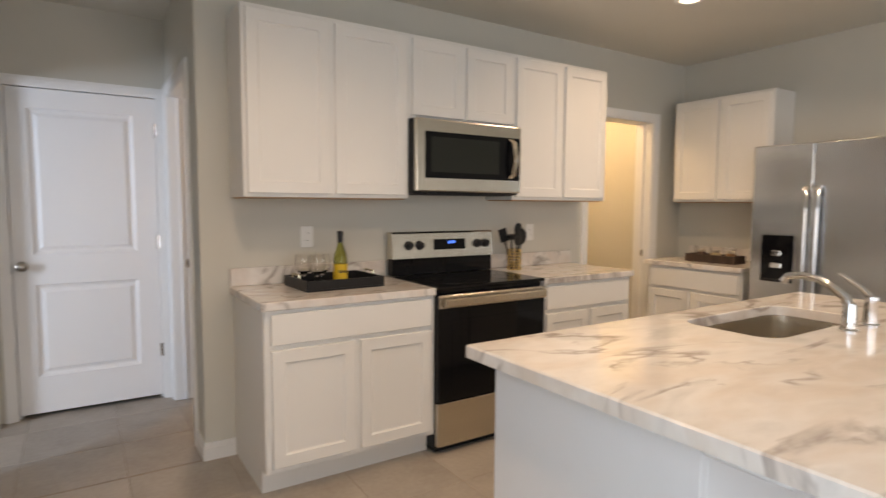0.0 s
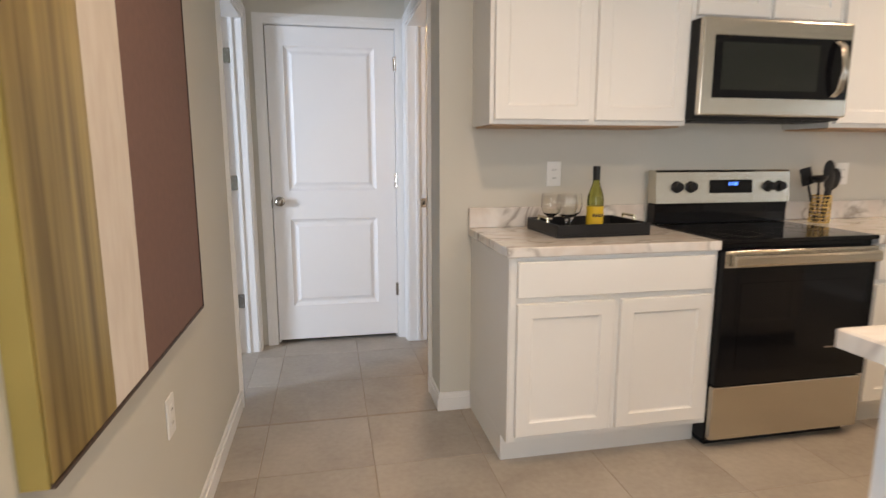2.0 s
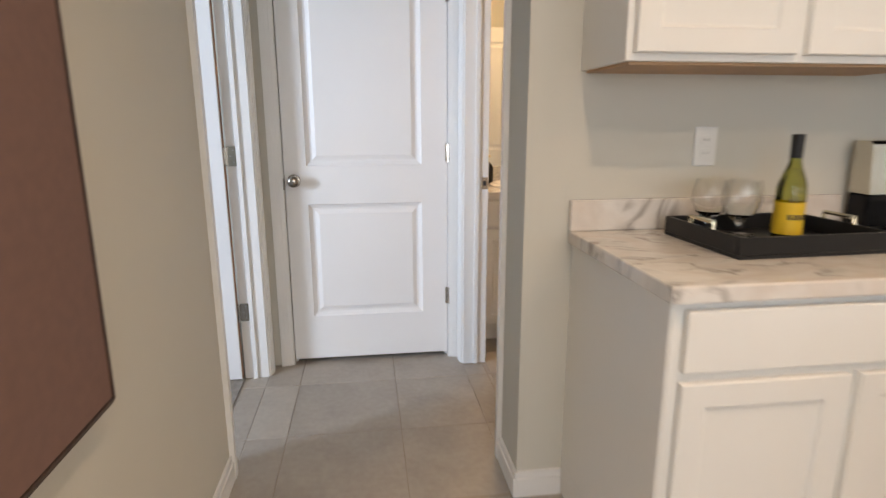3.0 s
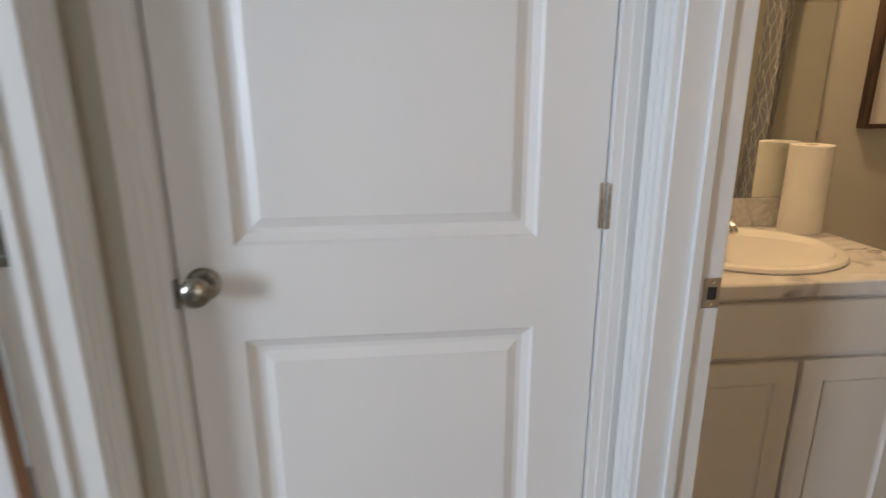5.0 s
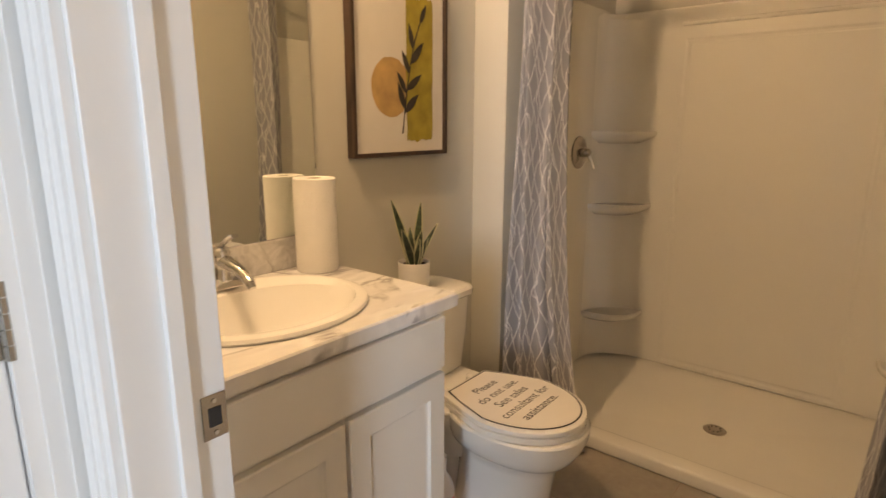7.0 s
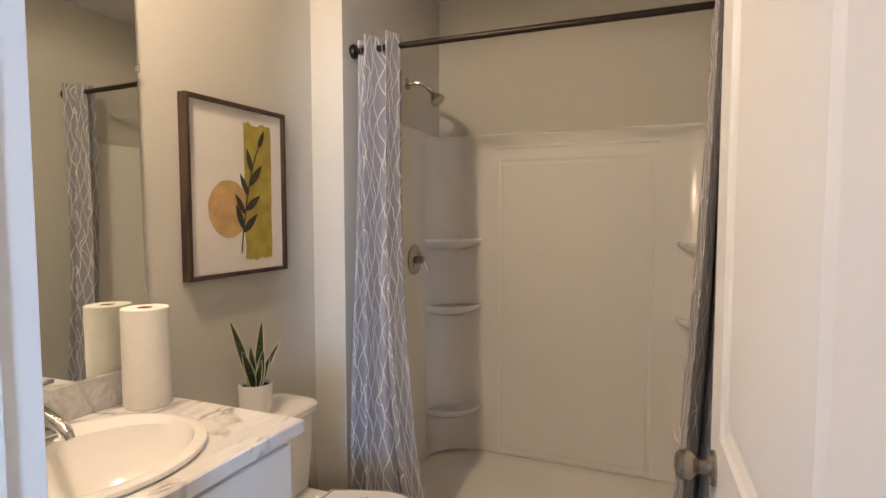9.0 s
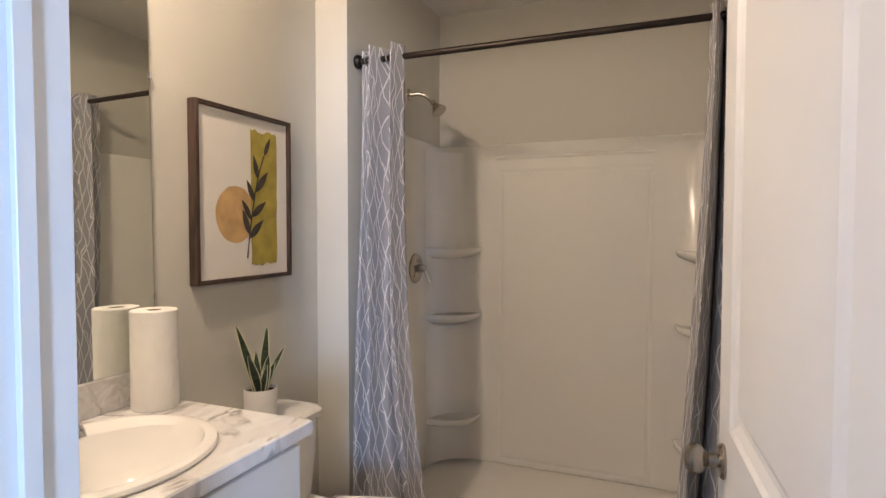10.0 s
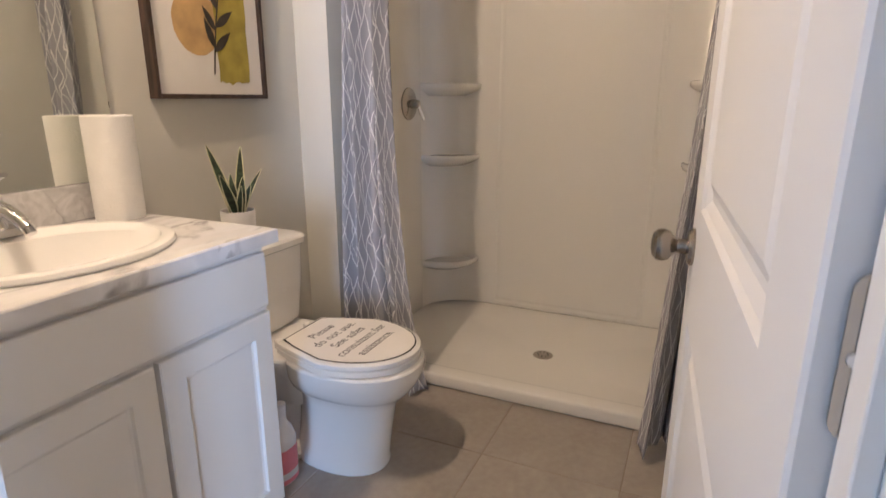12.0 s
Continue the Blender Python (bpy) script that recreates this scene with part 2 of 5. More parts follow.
def curtain_material():
    """Grey cloth printed with two crossing families of thin, slightly bent white lines."""
    m = plain("printed_fabric", (0.4, 0.4, 0.42), 0.9)
    n, ln = links_of(m)
    uv = n.new("ShaderNodeUVMap")
    sep = n.new("ShaderNodeSeparateXYZ")
    ln(uv.outputs[0], sep.inputs[0])
    wob = noise_node(m, 5.0, 2.0, coords="UV")

    def calc(op, a, b=0.0, c=0.0):
        q = n.new("ShaderNodeMath")
        q.operation = op
        for k, v in enumerate((a, b, c)):
            if isinstance(v, float):
                q.inputs[k].default_value = v
            else:
                ln(v, q.inputs[k])
        return q.outputs[0]
    masks = []
    for slope, freq, shift, sway, thin in ((6.2, 24.0, 0.0, 1.5, 0.042), (-5.4, 21.0, 0.37, 1.9, 0.042), (2.3, 13.0, 0.71, 2.4, 0.022)):
        w = calc('MULTIPLY_ADD', sep.outputs[0], freq, calc('MULTIPLY_ADD', sep.outputs[1], slope, calc('MULTIPLY_ADD', wob.outputs["Fac"], sway, shift)))
        d = calc('PINGPONG', w, 0.5)
        masks.append(calc('LESS_THAN', d, thin))
    k = calc('MAXIMUM', calc('MAXIMUM', masks[0], masks[1]), masks[2])
    r = ramp(m, k, [(0.0, (0.35, 0.35, 0.375)), (1.0, (0.80, 0.79, 0.78))])
    t = noise_node(m, 900, 2, coords="UV")
    ln(r.outputs[0], n["Principled BSDF"].inputs["Base Color"])
    bumped(m, t.outputs["Fac"], 0.25, 0.0006)
    return m


CURTAIN = curtain_material()


def streaked(name, a, b, rough, metal, stretch):
    m = plain(name, a, rough, metal)
    n, ln = links_of(m)
    t = noise_node(m, 1.0, 6, stretch=stretch)
    r = ramp(m, t.outputs["Fac"], [(0.35, a), (0.65, b)])
    ln(r.outputs[0], n["Principled BSDF"].inputs["Base Color"])
    bumped(m, t.outputs["Fac"], 0.35, 0.002)
    return m


GOLDLEAF = streaked("antique_gold_leaf", (0.25, 0.17, 0.06), (0.54, 0.40, 0.15), 0.38, 0.65, (9, 34, 1.1))
GOLDEDGE = worn("gold_edge", (0.52, 0.405, 0.135), 0.42, 0.08, 5, 0.1, 80, metal=0.5)
CREAM = streaked("cream_paint", (0.66, 0.59, 0.52), (0.72, 0.66, 0.59), 0.8, 0.0, (30, 30, 8))
MAUVE = worn("mauve_paint", (0.19, 0.109, 0.090), 0.85, 0.07, 45, 0.25, 260)
ARTPAPER = worn("art_paper", (0.78, 0.75, 0.70), 0.85, 0.02, 12, 0.1, 200)
OLIVE = worn("olive_wash", (0.38, 0.31, 0.055), 0.85, 0.22, 16, 0.1, 200)
OCHRE = worn("ochre_wash", (0.55, 0.36, 0.15), 0.85, 0.22, 14, 0.1, 200)
LEAFINK = worn("leaf_ink", (0.05, 0.042, 0.032), 0.8, 0.3, 30)
BOTTLELABEL = worn("yellow_label", (0.72, 0.47, 0.03), 0.6, 0.05, 30)


def plant_material():
    m = plain("snake_leaf", (0.03, 0.06, 0.03), 0.4)
    n, ln = links_of(m)
    t = noise_node(m, 40, 3, stretch=(1, 1, 2.5))
    r = ramp(m, t.outputs["Fac"], [(0.4, (0.012, 0.022, 0.014)), (0.62, (0.045, 0.075, 0.04))])
    ln(r.outputs[0], n["Principled BSDF"].inputs["Base Color"])
    return m


LEAF = plant_material()
LEAFEDGE = worn("leaf_margin", (0.62, 0.60, 0.38), 0.45, 0.1, 30)


# ---- building helpers ----
def mesh_of(bm, name, mat, smooth=False):
    bmesh.ops.recalc_face_normals(bm, faces=bm.faces[:])
    me = bpy.data.meshes.new(name)
    bm.to_mesh(me)
    bm.free()
    for m in (mat if isinstance(mat, (list, tuple)) else [mat]):
        me.materials.append(m)
    if smooth:
        for p in me.polygons:
            p.use_smooth = True
        me.set_sharp_from_angle(angle=radians(35))
    return me


def part(name, bm, mat, parent=None, label="", smooth=False):
    ob = new(name, mesh_of(bm, name, mat, smooth))
    if parent is not None:
        ob.parent = parent
    if label:
        ob["label"] = label
    return ob


def thing(name, at, label, category, group="", rz=0):
    e = new(name)
    e.empty_display_size = 0.1
    e.matrix_world = pose(*at, 0, 0, rz)
    return tagged(e, label, category, group)


def box(x0, y0, z0, x1, y1, z1, bev=0.0, bm=None, seg=1):
    own = bm is None
    bm = bmesh.new() if own else bm
    vs = [bm.verts.new((x, y, z)) for x in (x0, x1) for y in (y0, y1) for z in (z0, z1)]
    for q in ((0, 1, 3, 2), (4, 6, 7, 5), (0, 4, 5, 1), (2, 3, 7, 6), (0, 2, 6, 4), (1, 5, 7, 3)):
        bm.faces.new([vs[i] for i in q])
    if bev and own:
        bmesh.ops.bevel(bm, geom=bm.edges[:], offset=bev, segments=seg, affect='EDGES', profile=0.5)
    return bm


def lathe(profile, seg=24, bm=None, at=(0, 0, 0), axis='z', sx=1.0, sy=1.0):
    """Turns a profile of (radius, height) about an axis."""
    bm = bmesh.new() if bm is None else bm
    rings = []
    for r, h in profile:
        ring = []
        for k in range(seg if r > 1e-6 else 1):
            a = 2 * math.pi * k / seg
            u, v = r * math.cos(a) * sx, r * math.sin(a) * sy
            p = {'z': (u, v, h), 'y': (u, h, v), 'x': (h, u, v)}[axis]
            ring.append(bm.verts.new((p[0] + at[0], p[1] + at[1], p[2] + at[2])))
        rings.append(ring)
    for a, b in zip(rings, rings[1:]):
        for k in range(seg):
            q = [a[k % len(a)], a[(k + 1) % len(a)], b[(k + 1) % len(b)], b[k % len(b)]]
            q = list(dict.fromkeys(q))
            if len(q) > 2:
                bm.faces.new(q)
    return bm


def tube(pts, r, seg=10, bm=None, caps=True):
    """A round bar along points; r is one radius or one for each point."""
    bm = bmesh.new() if bm is None else bm
    pts = [Vector(p) for p in pts]
    rs = r if isinstance(r, (list, tuple)) else [r] * len(pts)
    rings = []
    up = None
    for i, p in enumerate(pts):
        t = (pts[min(i + 1, len(pts) - 1)] - pts[max(i - 1, 0)]).normalized()
        if up is None:
            up = t.orthogonal().normalized()
        up = (up - t * up.dot(t)).normalized()
        s = t.cross(up)
        rings.append([bm.verts.new(p + (up * math.cos(2 * math.pi * k / seg) + s * math.sin(2 * math.pi * k / seg)) * rs[i]) for k in range(seg)])
    for a, b in zip(rings, rings[1:]):
        for k in range(seg):
            bm.faces.new((a[k], a[(k + 1) % seg], b[(k + 1) % seg], b[k]))
    if caps:
        bm.faces.new(rings[0])
        bm.faces.new(rings[-1])
    return bm


def loft(sections, bm=None, cap=True):
    """Skins closed rings of points, one after another."""
    bm = bmesh.new() if bm is None else bm
    rings = [[bm.verts.new(p) for p in s] for s in sections]
    for a, b in zip(rings, rings[1:]):
        n = len(a)
        for k in range(n):
            bm.faces.new((a[k], a[(k + 1) % n], b[(k + 1) % n], b[k]))
    if cap:
        bm.faces.new(rings[0])
        bm.faces.new(rings[-1])
    return bm


def oval(cx, cy, z, a, b, n=36, power=2.0, front=1.0):
    out = []
    for k in range(n):
        t = 2 * math.pi * k / n
        c, s = math.cos(t), math.sin(t)
        u = math.copysign(abs(c) ** (2 / power), c) * a
        v = math.copysign(abs(s) ** (2 / power), s) * b
        if v < 0:
            v *= front
        out.append((cx + u, cy + v, z))
    return out


def rrect(cx, cy, z, hx, hy, r, n=5):
    out = []
    for qx, qy, a0 in ((1, 1, 0), (-1, 1, 90), (-1, -1, 180), (1, -1, 270)):
        for k in range(n + 1):
            a = radians(a0 + 90 * k / n)
            out.append((cx + qx * (hx - r) + r * math.cos(a), cy + qy * (hy - r) + r * math.sin(a), z))
    return out


def flat(points, bm=None):
    bm = bmesh.new() if bm is None else bm
    bm.faces.new([bm.verts.new(p) for p in points])
    return bm


def panelled(w, h, t, panels, rings, back=True, chamfer=0.003):
    """A door leaf in x 0..w, z 0..h, front at y 0, back at y t. panels: (x0, z0, x1, z1) in one column; rings: (inset, depth)."""
    bm = bmesh.new()

    def side(y, sgn):
        def v(x, z, d):
            return bm.verts.new((x, y + sgn * d, z))

        def quad(a, b, c, e, d=0.0):
            bm.faces.new([v(*a, d), v(*b, d), v(*c, d), v(*e, d)])
        c = chamfer
        px0, px1 = panels[0][0], panels[0][2]
        for x0, x1 in ((c, px0), (px1, w - c)):
            quad((x0, c), (x1, c), (x1, h - c), (x0, h - c))
        zs = [c] + [z for p in sorted(panels, key=lambda p: p[1]) for z in (p[1], p[3])] + [h - c]
        for z0, z1 in zip(zs[::2], zs[1::2]):
            quad((px0, z0), (px1, z0), (px1, z1), (px0, z1))
        for p in panels:
            loops = []
            for inset, depth in [(0, 0)] + list(rings):
                loops.append([v(p[0] + inset, p[1] + inset, depth), v(p[2] - inset, p[1] + inset, depth),
                              v(p[2] - inset, p[3] - inset, depth), v(p[0] + inset, p[3] - inset, depth)])
            for a, b in zip(loops, loops[1:]):
                for k in range(4):
                    bm.faces.new((a[k], a[(k + 1) % 4], b[(k + 1) % 4], b[k]))
            bm.faces.new(loops[-1])
        o = [v(0, 0, c), v(w, 0, c), v(w, h, c), v(0, h, c)]
        i = [v(c, c, 0), v(w - c, c, 0), v(w - c, h - c, 0), v(c, h - c, 0)]
        for k in range(4):
            bm.faces.new((o[k], o[(k + 1) % 4], i[(k + 1) % 4], i[k]))
        return o
    a = side(0.0, 1)
    if back:
        b = side(t, -1)
    else:
        b = [bm.verts.new(p) for p in ((0, t, 0), (w, t, 0), (w, t, h), (0, t, h))]
        bm.faces.new(b)
    for k in range(4):
        bm.faces.new((a[k], a[(k + 1) % 4], b[(k + 1) % 4], b[k]))
    bmesh.ops.remove_doubles(bm, verts=bm.verts[:], dist=1e-5)
    return bm


def moved(bm, m):
    bmesh.ops.transform(bm, matrix=m, verts=bm.verts[:])
    return bm


# ---- setting ----
YK, YD, YV, XB = 3.165, 4.345, 5.016, 1.100      # kitchen wall, hall end wall, vanity wall, bath side of hall wall
XR, YS = 4.98, -4.5                               # kitchen end wall, great-room window wall
YN = 3.335                                        # bath wall behind the kitchen
XS, YW, XBK = 2.682, 4.862, 3.672                 # shower wing wall, its side wall, shower back wall


def wall(name, boxes, mat=WALL):
    bm = bmesh.new()
    for b in boxes:
        box(*b, bm=bm)
    ob = part(name, bm, mat)
    return tagged(ob, "painted greige drywall", "wall", kind="structure")


H = CEIL
wall("wall_west", [(-0.115, YS, 0, 0, -1.5, H), (-0.115, -1.5, 0, 0, 0.3, 0.75), (-0.115, -1.5, 2.15, 0, 0.3, H),
                   (-0.115, 0.3, 0, 0, 3.448, H), (-0.115, 3.448, 2.06, 0, 4.222, H), (-0.115, 4.222, 0, 0, YD + 0.7, H)])
wall("wall_hall_end", [(0, YD, 0, 0.10, YD + 0.115, H), (0.10, YD, 2.06, 0.925, YD + 0.115, H), (0.925, YD, 0, 0.98, YD + 0.115, H)])
wall("wall_hall_east", [(0.98, YK, 0, XB, 3.440, H), (0.98, 3.440, 2.06, XB, 4.246, H), (0.98, 4.246, 0, XB, YV + 0.115, H)])
wall("wall_kitchen", [(XB, YK, 0, 3.80, YN, H), (3.80, YK, 2.06, 4.58, YN, H), (4.58, YK, 0, XR, YN, H)])
wall("wall_east", [(XR, YS, 0, XR + 0.115, YN, H)])
wall("wall_south", [(-0.115, YS - 0.115, 0, 0.8, YS, H), (0.8, YS - 0.115, 2.3, 4.0, YS, H), (4.0, YS - 0.115, 0, XR + 0.115, YS, H)])
wall("wall_vanity", [(XB, YV, 0, XS, YV + 0.115, H)])
wall("wall_shower_wing", [(XS, YW, 0, XBK + 0.115, YV + 0.115, H)])
wall("wall_shower_back", [(XBK, YN - 0.05, 0, XBK + 0.115, YW, H)])
PANTRY_END = 4.75
wall("wall_pantry", [(3.787, YN, 0, 3.80, PANTRY_END, H), (3.80, PANTRY_END, 0, XR, PANTRY_END + 0.1, H), (XR, YN, 0, XR + 0.115, PANTRY_END + 0.1, H)])
wall("wall_closet", [(0, YD + 0.70, 0, 0.98, YD + 0.80, H)])
wall("wall_bedroom", [(-3.7, 0.9, 0, -0.115, 1.0, H), (-3.7, 5.2, 0, -0.115, 5.3, H), (-3.7, 1.0, 0, -3.6, 1.45, H),
                      (-3.7, 1.45, 0, -3.6, 2.35, 0.75), (-3.7, 1.45, 2.25, -3.6, 2.35, H), (-3.7, 2.35, 0, -3.6, 5.2, H)])
tagged(part("ceiling", box(-3.8, YS - 0.12, H, XR + 0.2, 5.35, H + 0.1), CEILING), "flat painted ceiling with fine texture", "ceiling", kind="structure")
floor = tagged(part("floor", box(-0.115, YS - 0.1, -0.1, XR + 0.12, YV + 0.1, -0.002), GROUT), "large square beige porcelain floor tiles", "floor", kind="structure")
tagged(part("floor_bedroom", box(-3.7, 0.9, -0.1, -0.115, 5.3, 0.006), CARPET), "low-pile taupe bedroom carpet", "floor", kind="structure")
tagged(part("ground", box(-40, -60, -0.35, 45, 60, -0.15), worn("lawn", (0.10, 0.14, 0.05), 0.95, 0.3, 2)), "plain lawn outside the windows", "ground", kind="structure")


def run(name, p0, p1, side, h=0.092, t=0.014):
    """Baseboard between two corners of one wall; side is the way that it stands out."""
    x0, x1 = sorted((p0[0], p1[0]))
    y0, y1 = sorted((p0[1], p1[1]))
    if side[0]:
        x0, x1 = sorted((p0[0], p0[0] + side[0] * t))
    else:
        y0, y1 = sorted((p0[1], p0[1] + side[1] * t))
    bm = bmesh.new()
    box(x0, y0, 0.0, x1, y1, h * 0.72, bm=bm)
    k = 0.35
    if side[0] > 0: x1 = x0 + t * (1 - k)
    if side[0] < 0: x0 = x1 - t * (1 - k)
    if side[1] > 0: y1 = y0 + t * (1 - k)
    if side[1] < 0: y0 = y1 - t * (1 - k)
    box(x0, y0, h * 0.72, x1, y1, h, bm=bm)
    tagged(part(name, bm, TRIM), "white painted baseboard with stepped top", "baseboard", kind="structure")


run("baseboard", (0, YS), (0, 3.388), (1, 0))
run("baseboard", (0.9805, YK), (1.132, YK), (0, -1))
run("baseboard", (0.98, YK - 0.014), (0.98, 3.39), (-1, 0))
run("baseboard", (3.62, YK), (3.735, YK), (0, -1))
run("baseboard", (4.645, YK), (XR, YK), (0, -1))
run("baseboard", (1.80, YV), (XS, YV), (0, -1))
run("baseboard", (XS, YW), (XS, YV), (-1, 0))
run("baseboard", (XB, YN), (XS, YN), (0, 1))
run("baseboard", (XR, YS), (XR, 1.2), (-1, 0))


def casing(name, axis, at, out, a0, a1, top, w=0.062, jamb=None):
    """Door trim on one wall face: two legs and a head, each with a stepped profile; jamb lines the opening."""
    holder = tagged(new(name), "white painted door casing and jamb", "door trim", kind="structure")

    def bar(nm, b0, b1, z0, z1, inner):
        bm = bmesh.new()
        for f0, f1, th in ((0.0, 0.30, 0.010), (0.30, 0.62, 0.0145), (0.62, 1.0, 0.018)):
            if nm == "leg":
                lo, hi = (inner + (b1 - b0) * f0 * (1 if inner == b0 else -1), inner + (b1 - b0) * f1 * (1 if inner == b0 else -1))
                lo, hi = sorted((lo, hi))
                zz0, zz1 = z0, z1
            else:
                lo, hi = b0, b1
                zz0, zz1 = z0 + (z1 - z0) * f0, z0 + (z1 - z0) * f1
            d0, d1 = sorted((at, at + out * th))
            if axis == 'x':
                box(d0, lo, zz0, d1, hi, zz1, bm=bm)
            else:
                box(lo, d0, zz0, hi, d1, zz1, bm=bm)
        part(nm, bm, TRIM, holder)
    bar("leg", a0 - w, a0, 0, top + w, a0)
    bar("leg", a1, a1 + w, 0, top + w, a1)
    bar("head", a0, a1, top, top + w, top)
    if jamb:
        d0, d1, t = jamb
        sd0, sd1 = d0 + (d1 - d0) * 0.45, d0 + (d1 - d0) * 0.62
        for lo, hi, z0, z1, slo, shi in ((a0, a0 + t, 0, top, a0 + t, a0 + t + 0.010), (a1 - t, a1, 0, top, a1 - t - 0.010, a1 - t)):
            for p, q, e0, e1 in ((d0, d1, lo, hi), (sd0, sd1, slo, shi)):
                if axis == 'x':
                    part("jamb", box(p, e0, z0, q, e1, z1, 0.001), TRIM, holder)
                else:
                    part("jamb", box(e0, p, z0, e1, q, z1, 0.001), TRIM, holder)
        if axis == 'x':
            part("jamb", box(d0, a0 + t, top - t, d1, a1 - t, top, 0.001), TRIM, holder)
        else:
            part("jamb", box(a0 + t, d0, top - t, a1 - t, d1, top, 0.001), TRIM, holder)
    return holder


casing("trim_hall_door", 'y', YD, -1, 0.107, 0.9165, 2.05)
part("jamb", box(0.100, YD + 0.001, 0, 0.110, YD + 0.115, 2.052), TRIM, bpy.data.objects["trim_hall_door"])
part("jamb", box(0.9155, YD + 0.001, 0, 0.925, YD + 0.115, 2.052), TRIM, bpy.data.objects["trim_hall_door"])
part("jamb", box(0.110, YD + 0.001, 2.049, 0.9155, YD + 0.115, 2.06), TRIM, bpy.data.objects["trim_hall_door"])
part("door_stop", box(0.110, YD + 0.042, 0, 0.122, YD + 0.07, 2.049), TRIM, bpy.data.objects["trim_hall_door"])
part("door_stop", box(0.9035, YD + 0.042, 0, 0.9155, YD + 0.07, 2.049), TRIM, bpy.data.objects["trim_hall_door"])
bath_trim = casing("trim_bath_door", 'x', 0.98, -1, 3.440, 4.246, 2.06, jamb=(0.98, XB, 0.010))
casing("trim_bath_inside", 'x', XB, 1, 3.418, 4.278, 2.075)
left_trim = casing("trim_bedroom_door", 'x', 0.0, 1, 3.448, 4.222, 2.06, jamb=(0.0, -0.115, 0.010))
casing("trim_pantry_door", 'y', YK, -1, 3.80, 4.58, 2.06, jamb=(YK, YN, 0.012))

# strike plates let into the jambs
def strike(x, y, z, parent, along='x'):
    bm = box(x - 0.016, y - 0.0025, z - 0.029, x + 0.016, y, z + 0.029, 0.001)
    s = part("strike_plate", bm, NICKEL, parent, "satin nickel strike plate")
    part("latch_hole", box(x - 0.008, y - 0.004, z - 0.012, x + 0.008, y - 0.0025, z + 0.012), HOLESHADE, s)
    for dz in (-0.021, 0.021):
        part("screw", lathe([(0, 0.0), (0.003, 0.0), (0.003, 0.001)], 8, at=(x, y - 0.0040, z + dz), axis='y'), CHROME, s)


strike(1.082, 4.2355, 0.944, bath_trim)
part("strike_plate", box(0.1075, YD - 0.012, 0.917, 0.1135, YD - 0.002, 0.971, 0.001), DARKNICKEL, bpy.data.objects["trim_hall_door"], "dark nickel strike lip")
strike(4.545, YK + 0.06, 0.944, bpy.data.objects["trim_pantry_door"])


# ---- doors ----
def hinge(parent, x, y, z):
    """A butt hinge seen at its knuckle: five-part barrel and a leaf on either side."""
    bm = bmesh.new()
    for k in range(5):
        lathe([(0, 0), (0.0075, 0), (0.0075, 0.0168), (0, 0.0168)], 10, bm, (x, y, z - 0.044 + k * 0.0178))
    box(x - 0.015, y + 0.003, z - 0.044, x + 0.015, y + 0.0062, z + 0.044, bm=bm)
    part("hinge", bm, NICKEL, parent, "satin nickel hinge", smooth=True)


def plate_hinge(parent, m, hw=0.018):
    """An opened hinge leaf with rounded corners and screws, flat in x and z."""
    pts = [(a, 0.0, b) for a, b, _ in rrect(0, 0, 0, hw, 0.044, 0.010)]
    bm = loft([pts, [(p[0], -0.0024, p[2]) for p in pts]])
    h = part("hinge", moved(bm, m), NICKEL, parent, "satin nickel hinge leaf")
    for sx, sz in ((0.006, 0.028), (-0.006, 0.0), (0.006, -0.028)):
        part("screw", moved(lathe([(0, -0.0036), (0.004, -0.0034), (0.0045, -0.0024)], 10, at=(sx, 0, sz), axis='y'), m), CHROME, h)


KNOBMETAL = worn("knob_nickel", (0.36, 0.325, 0.285), 0.24, 0.05, 12, 0.03, 300, metal=1.0)


def knob(parent, x, z, y=0.0, out=-1):
    prof = [(0.0, 0.0), (0.031, 0.0), (0.032, 0.004), (0.028, 0.009), (0.013, 0.012), (0.0115, 0.026), (0.016, 0.032),
            (0.024, 0.038), (0.0275, 0.048), (0.026, 0.058), (0.019, 0.0645), (0.008, 0.067), (0, 0.067)]
    part("doorknob", lathe([(r, y + out * h) for r, h in prof], 24, at=(x, 0, z), axis='y'), KNOBMETAL, parent, "round satin nickel knob", smooth=True)


DOOR_RINGS = [(0.006, 0.006), (0.020, 0.0125), (0.030, 0.0125), (0.050, 0.0045)]


def door(name, w, h, m, label, knob_x, both=False, stile=0.106):
    d = thing(name, (0, 0, 0), label, "door")
    d.matrix_world = m
    d["kind"] = "structure"
    x0, x1 = 0.106, w - stile
    part("leaf", panelled(w, h, 0.035, [(x0, 0.232, x1, 0.815), (x0, 1.002, x1, h - 0.118)], DOOR_RINGS), DOORP, d)
    knob(d, knob_x, 0.932)
    if both:
        knob(d, knob_x, 0.932, 0.035, 1)
    ex = -0.0012 if knob_x < w / 2 else w + 0.0012
    part("latch", box(ex - 0.0015, 0.005, 0.932 - 0.028, ex + 0.0015, 0.030, 0.932 + 0.028, 0.0005), NICKEL, d)
    return d


